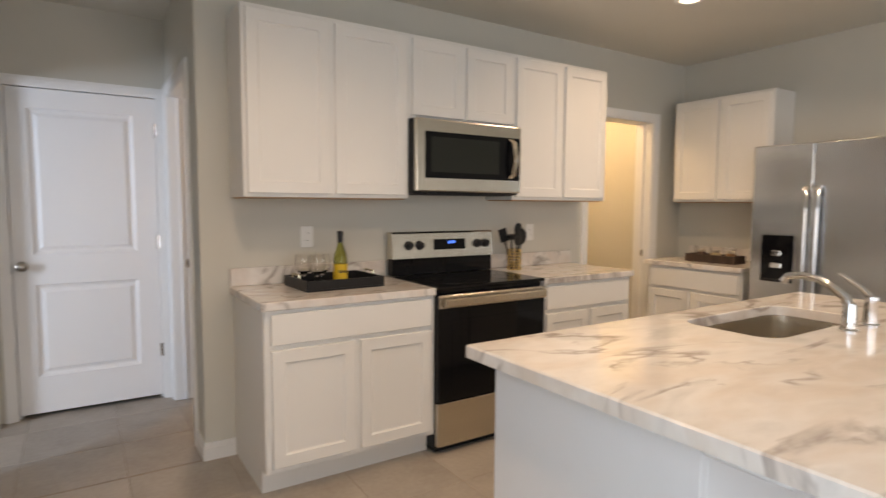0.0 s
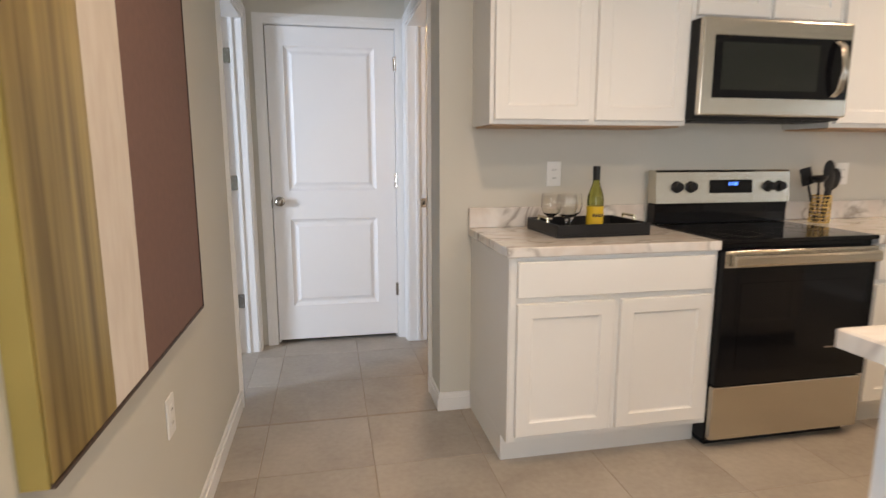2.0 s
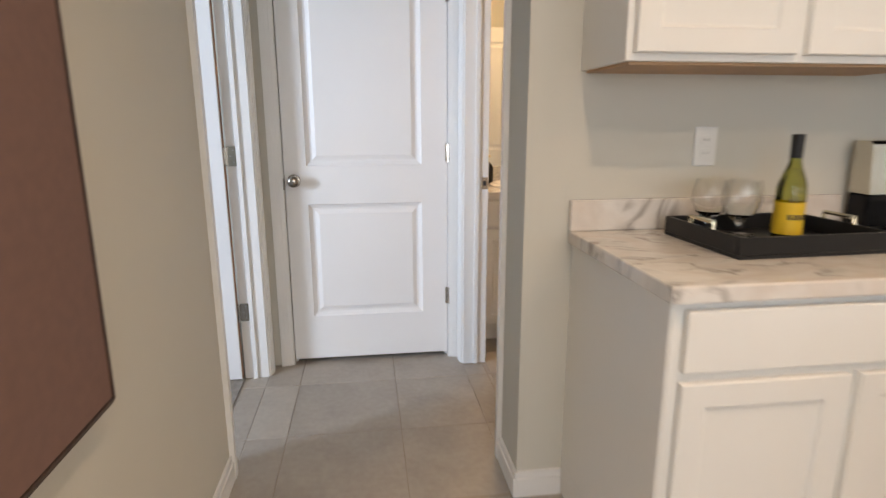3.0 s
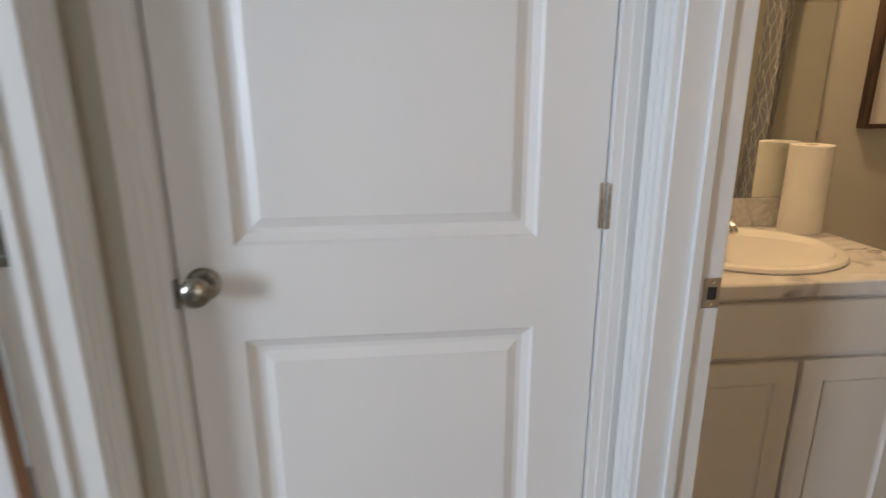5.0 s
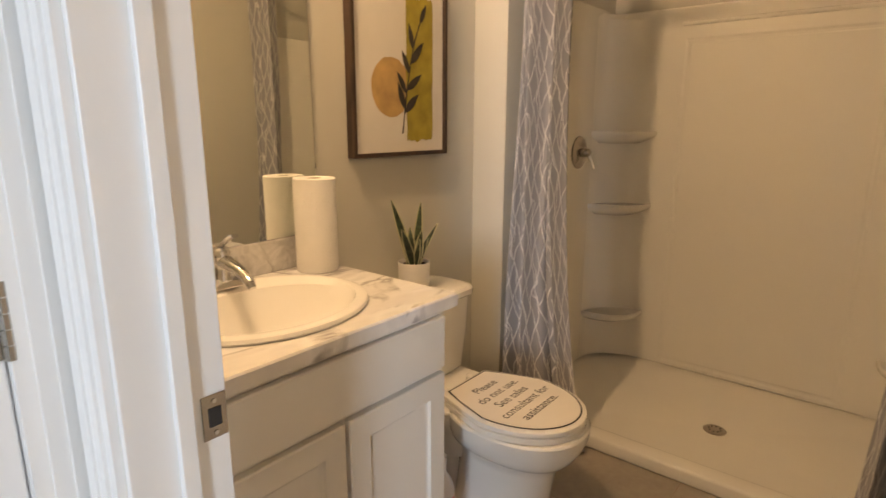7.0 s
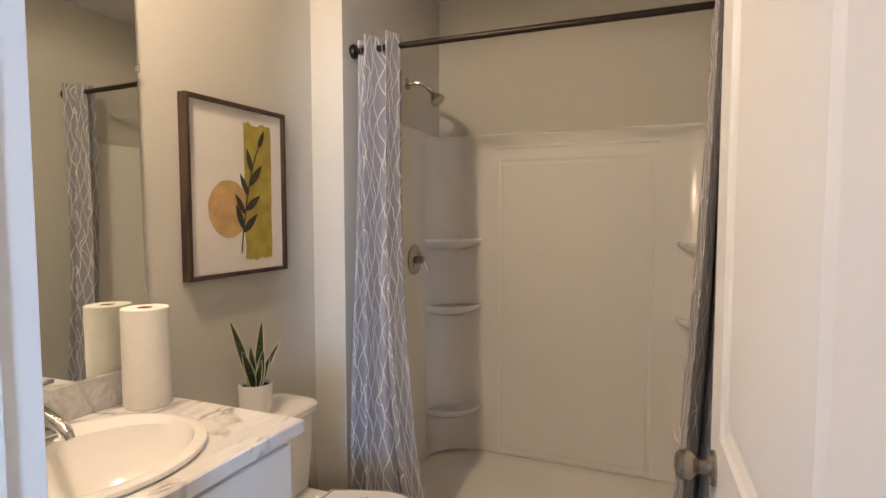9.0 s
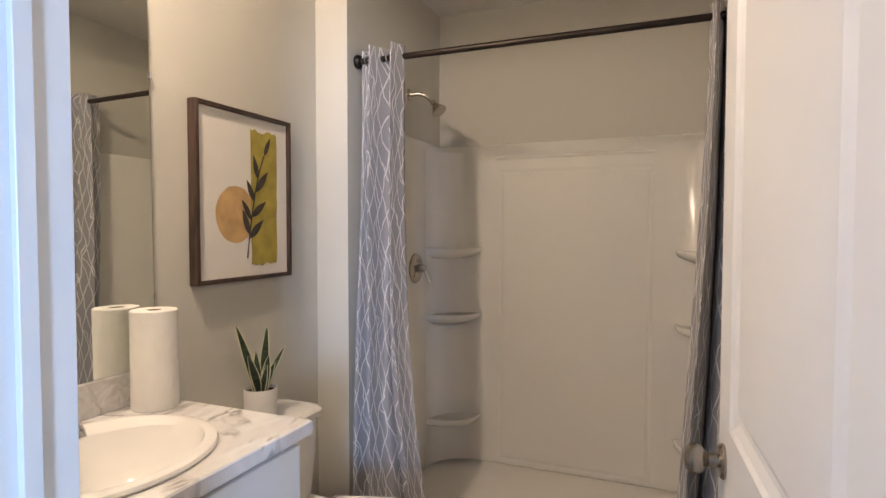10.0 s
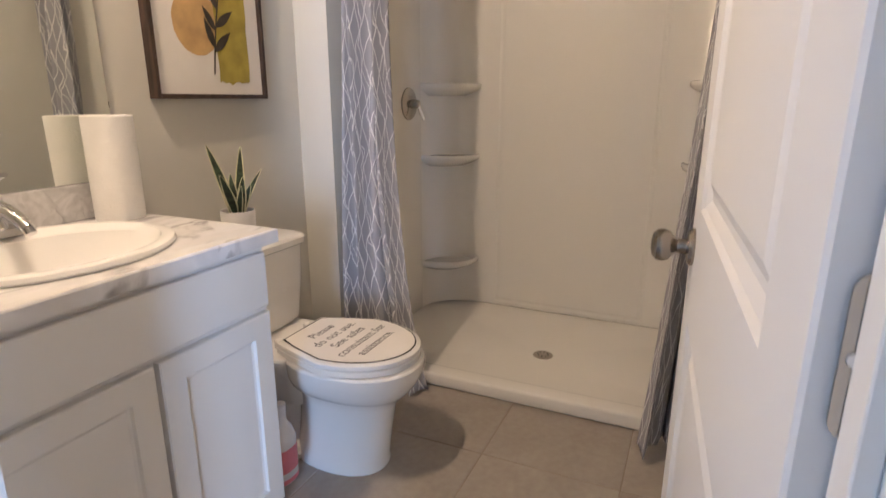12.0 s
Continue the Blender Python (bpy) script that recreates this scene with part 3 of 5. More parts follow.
hall_door = door("door_1", 0.800, 2.018, pose(0.114, YD + 0.003, 0.027), "closed white two-panel moulded hall door", 0.045, stile=0.130)
for hz in (0.345, 1.088, 1.835):
    hinge(hall_door, 0.804, -0.007, hz - 0.027)
bath_door = door("door_2", 0.745, 2.033, pose(XB + 0.006, 3.434, 0.012, 0, 0, 4.2) @ pose(0.745, 0.035, 0, 0, 0, 180),
                 "white two-panel bathroom door standing open", 0.062, True)
for hz in (0.345, 1.06, 1.835):
    plate_hinge(bath_door, pose(0.7475, 0.0255, hz - 0.012, 0, 0, 90), 0.0125)
left_door = door("door_3", 0.755, 2.033, pose(-0.122, 4.222 - 0.010 - 0.035, 0.012) @ pose(-0.755, 0, 0), "white two-panel bedroom door standing open", 0.062)
part("hinge_edge", box(0.7552, 0.002, 0.003, 0.7558, 0.033, 2.030), worn("raw_door_edge", (0.36, 0.19, 0.11), 0.7, 0.25, 5), left_door, "unpainted brown hinge edge")
for hz in (0.345, 1.088, 1.835):
    plate_hinge(left_trim, pose(-0.091, 4.2105, hz, 0, 0, 0), 0.024)
    plate_hinge(left_door, pose(0.7575, 0.018, hz - 0.012, 0, 0, 90))


# ---- windows that light the place ----
def window(name, m, w, h, cols, label):
    win = thing(name, (0, 0, 0), label, "window")
    win.matrix_world = m
    win["kind"] = "structure"
    for x0, z0, x1, z1 in ((0, 0, 0.05, h), (w - 0.05, 0, w, h), (0.05, 0, w - 0.05, 0.05), (0.05, h - 0.05, w - 0.05, h)):
        part("window_frame", box(x0, 0, z0, x1, 0.06, z1, 0.003), TRIM, win)
    for k in range(1, cols):
        part("mullion", box(w * k / cols - 0.02, 0.005, 0.05, w * k / cols + 0.02, 0.055, h - 0.05, 0.002), TRIM, win)
    for k in range(cols):
        a, b = (0.05 if k == 0 else w * k / cols + 0.02), (w - 0.05 if k == cols - 1 else w * (k + 1) / cols - 0.02)
        p = part("pane", box(a, 0.025, 0.05, b, 0.031, h - 0.05), PANE, win)
        p.visible_shadow = False


# the first two are unseen openings, added to bring daylight from south and west
window("window_1", pose(0.8, YS - 0.09, 0), 3.2, 2.3, 2, "assumed wide white sliding glass door, out of view")
window("window_2", pose(-0.09, -1.5, 0.75, 0, 0, 90) @ pose(0, -0.06, 0), 1.8, 1.4, 2, "assumed white framed double window, out of view")
window("window_3", pose(-3.68, 1.45, 0.75, 0, 0, 90) @ pose(0, -0.06, 0), 0.9, 1.5, 1, "white framed bedroom window")

for lx, ly in DOWNLIGHTS:
    dl = thing("recessed_downlight", (lx, ly, CEIL), "white recessed ceiling downlight, switched on", "ceiling light", "recessed ceiling lights")
    part("trim_ring", lathe([(0.055, -0.001), (0.085, -0.001), (0.088, -0.004), (0.080, -0.009), (0.058, -0.010), (0.055, -0.001)], 28), TRIM, dl, smooth=True)
    part("diffuser", lathe([(0, -0.0035), (0.055, -0.0035)], 28), BULB, dl)


# ---- cabinets ----
def shaker(parent, x0, z0, x1, z1, y=0.0, t=0.019, name="door", flatfront=False):
    w, h = x1 - x0, z1 - z0
    if flatfront:
        bm = box(0, 0, 0, w, t, h, 0.003)
    else:
        s = 0.057
        bm = panelled(w, h, t, [(s, s, w - s, h - s)], [(0.004, 0.006), (0.010, 0.0085)], back=False)
    return part(name, moved(bm, pose(x0, y - t, z0)), CAB, parent)


def base_cabinet(at, rz, w, label, doors=2, depth=0.585, end_left=False, h=0.874):
    """Cabinet standing in x 0..w with its face frame at y 0 and its back at y depth."""
    c = thing("base_cabinet", at, label, "cabinet", "white kitchen cabinets", rz)
    bm = bmesh.new()
    box(0, 0.018, 0.115, 0.018, depth, h, bm=bm)
    box(w - 0.018, 0.018, 0.115, w, depth, h, bm=bm)
    box(0.018, 0.018, 0.115, w - 0.018, depth, 0.133, bm=bm)
    box(0.018, depth - 0.01, 0.133, w - 0.018, depth, h, bm=bm)
    box(0.018, 0.018, h - 0.02, w - 0.018, depth - 0.01, h, bm=bm)
    part("body", bm, CAB, c)
    part("face_frame", box(0, 0, 0.115, w, 0.018, h, 0.001), CAB, c)
    part("toe_kick", box(0.0, 0.075, 0, w, 0.093, 0.115), CAB, c)
    if end_left:
        part("end_panel", box(-0.006, 0.001, 0.115, -0.0005, depth, h, 0.001), CAB, c)
        part("end_panel", box(-0.006, 0.075, 0.0, -0.0005, depth, 0.1145, 0.001), CAB, c)
    part("drawer_front", moved(box(0, 0, 0, w - 0.05, 0.019, 0.142, 0.003), pose(0.025, -0.0195, 0.714)), CAB, c)
    n = doors
    g = 0.028
    dw = (w - 0.05 - g * (n - 1)) / n
    for k in range(n):
        x0 = 0.025 + k * (dw + g)
        shaker(c, x0, 0.143, x0 + dw, 0.690, y=-0.0005)
    return c


def wall_cabinet(at, rz, w, h, label, doors=2, depth=0.284):
    c = thing("wall_cabinet", at, label, "cabinet", "white kitchen cabinets", rz)
    bm = bmesh.new()
    box(0, 0.018, 0, 0.016, depth, h, bm=bm)
    box(w - 0.016, 0.018, 0, w, depth, h, bm=bm)
    part("bottom_panel", box(0.0165, 0.0185, -0.007, w - 0.0165, depth - 0.001, 0.0255), BIRCH, c, "unpainted wood underside")
    box(0.016, 0.018, h - 0.016, w - 0.016, depth, h, bm=bm)
    box(0.016, depth - 0.008, 0.026, w - 0.016, depth, h - 0.016, bm=bm)
    part("body", bm, CAB, c)
    part("face_frame", box(0, 0, 0, w, 0.018, h, 0.001), CAB, c)
    g = 0.028
    dw = (w - 0.036 - g * (doors - 1)) / doors
    for k in range(doors):
        x0 = 0.018 + k * (dw + g)
        shaker(c, x0, 0.018, x0 + dw, h - 0.022, y=-0.0005)
    return c


YB, YU = 2.582, 2.880     # base and wall cabinet faces
base_cabinet((1.141, YB, 0), 0, 0.889, "white shaker base cabinet with one wide drawer front", end_left=True)
base_cabinet((2.798, YB, 0), 0, 0.80, "white shaker base cabinet beside the range")
wall_cabinet((1.135, YU, 1.384), 0, 0.905, 0.914, "white two-door shaker wall cabinet")
wall_cabinet((2.0405, YU, 1.835), 0, 0.7595, 0.463, "short white shaker wall cabinet over the microwave")
wall_cabinet((2.8005, YU, 1.384), 0, 0.860, 0.914, "white two-door shaker wall cabinet")
base_cabinet((4.395, 3.035, 0), -90, 0.79, "white base cabinet beside the refrigerator")
wall_cabinet((4.69, 3.035, 1.384), -90, 0.80, 0.815, "white wall cabinet near the refrigerator")


def worktop(name, x0, y0, x1, y1, label, splash=None, mat=TOPMARBLE, z0=0.8745, z1=0.914):
    c = thing(name, (0, 0, 0), label, "worktop")
    part("slab", box(x0, y0, z0, x1, y1, z1, 0.005, seg=2), mat, c)
    if splash:
        part("backsplash", box(*splash, 0.003), mat, c)
    return c


worktop("worktop", 1.119, 2.553, 2.026, YK - 0.002, "white marble-look worktop with grey veins", (1.119, YK - 0.022, 0.9145, 2.026, YK - 0.002, 1.010))
worktop("worktop", 2.794, 2.553, 3.612, YK - 0.002, "white marble-look worktop next to the range", (2.794, YK - 0.022, 0.9145, 3.612, YK - 0.002, 1.010))
worktop("worktop", 4.366, 2.236, XR - 0.002, 3.05, "marble-look worktop by the refrigerator", (XR - 0.022, 2.236, 0.9145, XR - 0.002, 3.05, 1.010))


# ---- range ----
def kitchen_range():
    x0, x1, yf = 2.031, 2.789, 2.535
    r = thing("electric_range", ((x0 + x1) / 2, 2.85, 0), "freestanding stainless and black glass electric range", "range")
    r.matrix_world = pose(0, 0, 0)
    part("body", box(x0, yf + 0.045, 0.03, x1, 3.13, 0.898, 0.004), BLACKGLASS, r)
    part("base", box(x0 + 0.02, yf + 0.07, 0.0, x1 - 0.02, 3.10, 0.03), BLACKPL, r)
    part("storage_drawer", box(x0 + 0.004, yf + 0.012, 0.045, x1 - 0.004, yf + 0.045, 0.286, 0.006, seg=2), STEEL, r, "stainless drawer front")
    dr = part("oven_door", box(x0 + 0.004, yf + 0.008, 0.292, x1 - 0.004, yf + 0.045, 0.872, 0.006, seg=2), BLACKGLASS, r, "black glass oven door")
    part("window_glass", box(x0 + 0.09, yf + 0.0062, 0.36, x1 - 0.09, yf + 0.0078, 0.735, 0.0005), BLACKGLASS, dr)
    part("trim_band", box(x0 + 0.004, yf + 0.0035, 0.802, x1 - 0.004, yf + 0.0075, 0.872, 0.0015), STEEL, dr, "stainless band")
    bm = bmesh.new()
    prof = [(0.0, 0.0), (-0.030, 0.004), (-0.036, 0.012), (-0.036, 0.040), (-0.030, 0.048), (0.0, 0.052)]
    loft([[(x, yf - 0.0 + p[0], 0.808 + p[1]) for p in prof] for x in (x0 + 0.028, x1 - 0.028)], bm)
    part("handle", bm, STEEL, dr, "wide flat stainless handle")
    part("cooktop", box(x0, yf + 0.012, 0.8985, x1, 3.06, 0.918, 0.006, seg=2), BLACKGLASS, r, "black ceramic glass cooktop")
    for cx, cy, rad in ((2.22, 2.72, 0.105), (2.60, 2.72, 0.085), (2.22, 2.94, 0.08), (2.60, 2.94, 0.105)):
        part("burner_ring", lathe([(rad - 0.002, 0.9183), (rad, 0.9186), (rad + 0.002, 0.9183)], 40, at=(cx, cy, 0)), plain("burner_print", (0.06, 0.06, 0.065), 0.2), r)
    part("back_riser", box(x0 + 0.004, 3.062, 0.9185, x1 - 0.004, 3.135, 1.020, 0.005), BLACKGLASS, r, "black riser behind the cooktop")
    bm = bmesh.new()
    prof = [(3.055, 1.021), (3.068, 1.172), (3.078, 1.182), (3.135, 1.182), (3.135, 1.021)]
    loft([[(x, p[0], p[1]) for p in prof] for x in (x0 + 0.002, x1 - 0.002)], bm)
    pn = part("control_panel", bm, STEEL, r, "stainless control panel")
    tilt = pose(0, 3.0615, 1.1, -5, 0, 0)
    part("display_glass", moved(box(2.325, -0.0035, -0.032, 2.565, 0.0, 0.034, 0.001), tilt), BLACKGLASS, pn)
    for k, dx in enumerate((2.432, 2.447, 2.462, 2.472)):
        part("digit", moved(box(dx, -0.0045, 0.006, dx + 0.008, -0.0036, 0.022), tilt), DISPLAY, pn)
    for kx in (2.145, 2.222, 2.660, 2.725):
        kn = lathe([(0.030, 0.0), (0.028, -0.006), (0.022, -0.010), (0.0205, -0.028), (0, -0.030)], 24, at=(kx, 0, 0.0), axis='y')
        k1 = part("control_knob", moved(kn, tilt), BLACKPL, pn, "black control knob", smooth=True)
        part("pointer", moved(box(kx - 0.0045, -0.034, -0.018, kx + 0.0045, -0.0295, 0.018, 0.001), tilt), BLACKPL, k1)
    part("badge", box(2.56, yf + 0.006, 0.43, 2.605, yf + 0.0062, 0.436), STEEL, dr)
    return r


kitchen_range()


def microwave():
    x0, x1, yf, z0, z1 = 2.0425, 2.7985, 2.795, 1.412, 1.8325
    m = thing("microwave", (0, 0, 0), "stainless over-the-range microwave with black glass door", "microwave")
    part("body", box(x0, yf + 0.03, z0, x1, YK - 0.001, z1, 0.004), BLACKPL, m)
    f = part("front", box(x0, yf, z0 + 0.012, x1, yf + 0.0295, z1, 0.008, seg=3), STEEL, m, "stainless door frame")
    part("door_glass", box(x0 + 0.058, yf - 0.003, z0 + 0.088, x1 - 0.012, yf - 0.0002, z1 - 0.072, 0.001), BLACKGLASS, f, "black glass door")
    part("window_mesh", box(x0 + 0.095, yf - 0.0042, z0 + 0.122, x1 - 0.175, yf - 0.0032, z1 - 0.100, 0.0005),
         worn("window_mesh", (0.012, 0.014, 0.011), 0.16, 0.1, 9), f)
    pts = [(x1 - 0.088, yf - 0.006, z0 + 0.10), (x1 - 0.080, yf - 0.030, z0 + 0.125), (x1 - 0.076, yf - 0.046, z0 + 0.20), (x1 - 0.076, yf - 0.047, z1 - 0.19),
           (x1 - 0.080, yf - 0.032, z1 - 0.105), (x1 - 0.088, yf - 0.006, z1 - 0.082)]
    bm = bmesh.new()
    prev = None
    for i, p in enumerate(pts):
        ring = [bm.verts.new((p[0] + dx, p[1] + dy, p[2])) for dx, dy in ((-0.017, 0), (-0.012, -0.007), (0.012, -0.007), (0.017, 0), (0.012, 0.005), (-0.012, 0.005))]
        if prev:
            for k in range(6):
                bm.faces.new((prev[k], prev[(k + 1) % 6], ring[(k + 1) % 6], ring[k]))
        else:
            bm.faces.new(ring)
        prev = ring
    bm.faces.new(prev)
    part("handle", bm, STEEL, f, "curved stainless handle", smooth=True)
    for k in range(5):
        part("button", box(x1 - 0.045, yf - 0.0042, z0 + 0.12 + k * 0.038, x1 - 0.022, yf - 0.0032, z0 + 0.138 + k * 0.038), BLACKPL, f)
    for k in range(7):
        part("vent_slat", box(x0 + 0.03, yf + 0.05 + k * 0.03, z0 - 0.006, x1 - 0.03, yf + 0.065 + k * 0.03, z0 - 0.0005), BLACKPL, m)


microwave()


# ---- refrigerator ----
def refrigerator():
    xf, y0, y1, z1 = 4.265, 1.225, 2.135, 1.745
    r = thing("refrigerator", (0, 0, 0), "side-by-side stainless refrigerator with water dispenser", "refrigerator")
    part("body", box(xf + 0.07, y0 + 0.005, 0.02, XR - 0.03, y1 - 0.005, z1 - 0.015, 0.005), worn("grey_case", (0.16, 0.16, 0.16), 0.5), r)
    part("kick_grille", box(xf + 0.09, y0 + 0.02, 0, xf + 0.12, y1 - 0.02, 0.06), BLACKPL, r)
    ys = 1.765
    a = part("freezer_door", box(xf, ys + 0.003, 0.07, xf + 0.065, y1, z1, 0.009, seg=3), STEELV, r, "stainless freezer door")
    b = part("fresh_food_door", box(xf, y0, 0.07, xf + 0.065, ys - 0.003, z1, 0.009, seg=3), STEELV, r, "stainless fresh-food door")
    for p, yy in ((a, ys + 0.032), (b, ys - 0.032)):
        hb = bmesh.new()
        loft([[(xf + off + dx, yy + sy * 0.021, z) for dx, sy in ((-0.004, -1), (-0.012, -0.6), (-0.012, 0.6), (-0.004, 1), (0.004, 1), (0.004, -1))]
              for off, z in ((-0.006, 0.44), (-0.034, 0.47), (-0.040, 0.60), (-0.040, 1.32), (-0.034, 1.45), (-0.006, 1.48))], hb)
        part("handle", hb, STEELV, p, "wide stainless strap handle", smooth=True)
    d = part("water_dispenser", box(xf - 0.004, 1.86, 0.86, xf - 0.0005, 2.06, 1.165, 0.002), BLACKGLASS, a, "black dispenser panel")
    part("spout", box(xf - 0.022, 1.93, 1.03, xf - 0.005, 1.99, 1.065, 0.004), CHROME, d)
    part("paddle", box(xf - 0.016, 1.925, 0.95, xf - 0.005, 1.995, 0.985, 0.004), CHROME, d)
    part("drip_tray", box(xf - 0.018, 1.88, 0.868, xf - 0.005, 2.04, 0.878, 0.002), BLACKPL, d)


refrigerator()


# ---- island ----
def island():
    i = thing("kitchen_island", (0, 0, 0), "pale painted kitchen island base with seating overhang", "island")
    part("end_panel", box(1.556, 0.752, 0.0, 1.579, 1.455, 0.8735, 0.002), ISLAND, i)
    part("back_panel", box(1.5795, 0.752, 0.0, 3.48, 0.775, 0.8735, 0.002), ISLAND, i)
    part("end_panel", box(3.4805, 0.752, 0.0, 3.50, 1.455, 0.8735, 0.002), ISLAND, i)
    part("front_panel", box(1.5795, 1.425, 0.10, 3.48, 1.4545, 0.8735, 0.002), CAB, i)
    part("support_bracket", box(1.557, 0.57, 0.822, 1.592, 0.7515, 0.8735, 0.003), ISLAND, i)
    part("support_bracket", box(3.465, 0.57, 0.822, 3.50, 0.7515, 0.8735, 0.003), ISLAND, i)
    for k in range(4):
        x0 = 1.592 + k * 0.47
        shaker(i, 0, 0, 0.45, 0.60, name="door").matrix_local = pose(x0 + 0.45, 1.4555, 0.14, 0, 0, 180)


island()
SX0, SX1, SY0, SY1 = 2.36, 3.05, 1.01, 1.36


def island_top():
    t = thing("island_worktop", (0, 0, 0), "thick polished marble-look island worktop with brown veins", "worktop")
    x0, y0, x1, y1, z0, z1 = 1.467, 0.36, 3.55, 1.490, 0.874, 0.914
    bm = bmesh.new()
    cx, cy = (SX0 + SX1) / 2, (SY0 + SY1) / 2
    hole = rrect(cx, cy, 0, (SX1 - SX0) / 2, (SY1 - SY0) / 2, 0.08, 6)
    n = len(hole)
    outer = []
    for p in hole:
        dx, dy = p[0] - cx, p[1] - cy
        ks = []
        if dx > 1e-9: ks.append((x1 - cx) / dx)
        if dx < -1e-9: ks.append((x0 - cx) / dx)
        if dy > 1e-9: ks.append((y1 - cy) / dy)
        if dy < -1e-9: ks.append((y0 - cy) / dy)
        k = min(ks)
        outer.append([cx + dx * k, cy + dy * k])
    for qx, qy in ((x0, y0), (x0, y1), (x1, y0), (x1, y1)):
        j = min(range(n), key=lambda q: (outer[q][0] - qx) ** 2 + (outer[q][1] - qy) ** 2)
        outer[j] = [qx, qy]
    rings = [[(p[0], p[1], z0) for p in hole], [(p[0], p[1], z1 - 0.004) for p in hole], [(cx + (p[0] - cx) * 1.012, cy + (p[1] - cy) * 1.02, z1) for p in hole],
             [(cx + (p[0] - cx) * 0.9957, cy + (p[1] - cy) * 0.9925, z1) for p in outer], [(p[0], p[1], z1 - 0.0045) for p in outer], [(p[0], p[1], z0) for p in outer]]
    vr = [[bm.verts.new(p) for p in r] for r in rings]
    vr.append(vr[0])
    for a, b in zip(vr, vr[1:]):
        for k in range(n):
            bm.faces.new((a[k], a[(k + 1) % n], b[(k + 1) % n], b[k]))
    part("slab", bm, MARBLE, t)


island_top()


def kitchen_sink():
    s = thing("kitchen_sink", ((SX0 + SX1) / 2, (SY0 + SY1) / 2, 0.87), "undermount stainless steel kitchen sink", "sink")
    s.matrix_world = pose(0, 0, 0)
    cx, cy, hx, hy = (SX0 + SX1) / 2, (SY0 + SY1) / 2, (SX1 - SX0) / 2, (SY1 - SY0) / 2
    secs = [rrect(cx, cy, 0.8735, hx + 0.02, hy + 0.02, 0.09), rrect(cx, cy, 0.8732, hx - 0.002, hy - 0.002, 0.08), rrect(cx, cy, 0.74, hx - 0.012, hy - 0.012, 0.08),
            rrect(cx, cy, 0.695, hx - 0.06, hy - 0.06, 0.06), rrect(cx, cy, 0.690, 0.03, 0.03, 0.02)]
    bm = loft(secs, cap=False)
    bm.faces.new([bm.verts.new(p) for p in rrect(cx, cy, 0.690, 0.03, 0.03, 0.02)])
    part("bowl", bm, STEEL, s, smooth=True)
    part("drain", lathe([(0, 0.6935), (0.04, 0.693), (0.045, 0.6915)], 24, at=(cx, cy, 0)), CHROME, s)


kitchen_sink()


def kitchen_faucet():
    f = thing("kitchen_faucet", (2.715, 0.94, 0.914), "chrome kitchen faucet with a separate lever pillar", "faucet")
    part("base", lathe([(0, 0), (0.030, 0), (0.030, 0.006), (0.024, 0.012), (0.022, 0.085), (0.018, 0.10), (0.0, 0.105)], 24), CHROME, f, smooth=True)
    pts = [(0, 0, 0.08), (0, 0.012, 0.115), (0, 0.05, 0.145), (0, 0.10, 0.17), (0, 0.16, 0.18), (0, 0.21, 0.172), (0, 0.225, 0.150)]
    part("spout", tube(pts, [0.017, 0.016, 0.014, 0.0135, 0.0135, 0.014, 0.015], 14), CHROME, f, smooth=True)
    p = part("handle_pillar", lathe([(0, 0), (0.030, 0), (0.030, 0.006), (0.025, 0.012), (0.023, 0.075), (0.026, 0.085), (0.024, 0.108), (0, 0.116)], 24, at=(0.175, 0, 0)), CHROME, f, smooth=True)
    part("lever", tube([(0.175, 0.0, 0.105), (0.172, 0.03, 0.135), (0.168, 0.075, 0.165), (0.166, 0.105, 0.180)], [0.012, 0.009, 0.0075, 0.007], 10), CHROME, p, smooth=True)


kitchen_faucet()


# ---- things on the kitchen worktops ----
def serving_tray():
    t = thing("serving_tray", (1.603, 2.912, 0.914), "matt black rectangular serving tray with gold handles", "tray", rz=2)
    hx, hy, h, w = 0.216, 0.165, 0.055, 0.011
    part("bottom", box(-hx, -hy, 0.001, hx, hy, 0.010, 0.001), BLACKPL, t)
    for x0, y0, x1, y1 in ((-hx, -hy, hx, -hy + w), (-hx, hy - w, hx, hy), (-hx, -hy + w, -hx + w, hy - w), (hx - w, -hy + w, hx, hy - w)):
        part("side", box(x0, y0, 0.0102, x1, y1, h, 0.0015), BLACKPL, t)
    for sx in (-1, 1):
        part("handle", tube([(sx * (hx - 0.006), -0.05, h - 0.002), (sx * (hx - 0.006), -0.05, h + 0.018), (sx * (hx - 0.006), 0.05, h + 0.018), (sx * (hx - 0.006), 0.05, h - 0.002)], 0.006, 8), PALEGOLD, t, "pale gold bar handle")


serving_tray()
TZ = 0.925


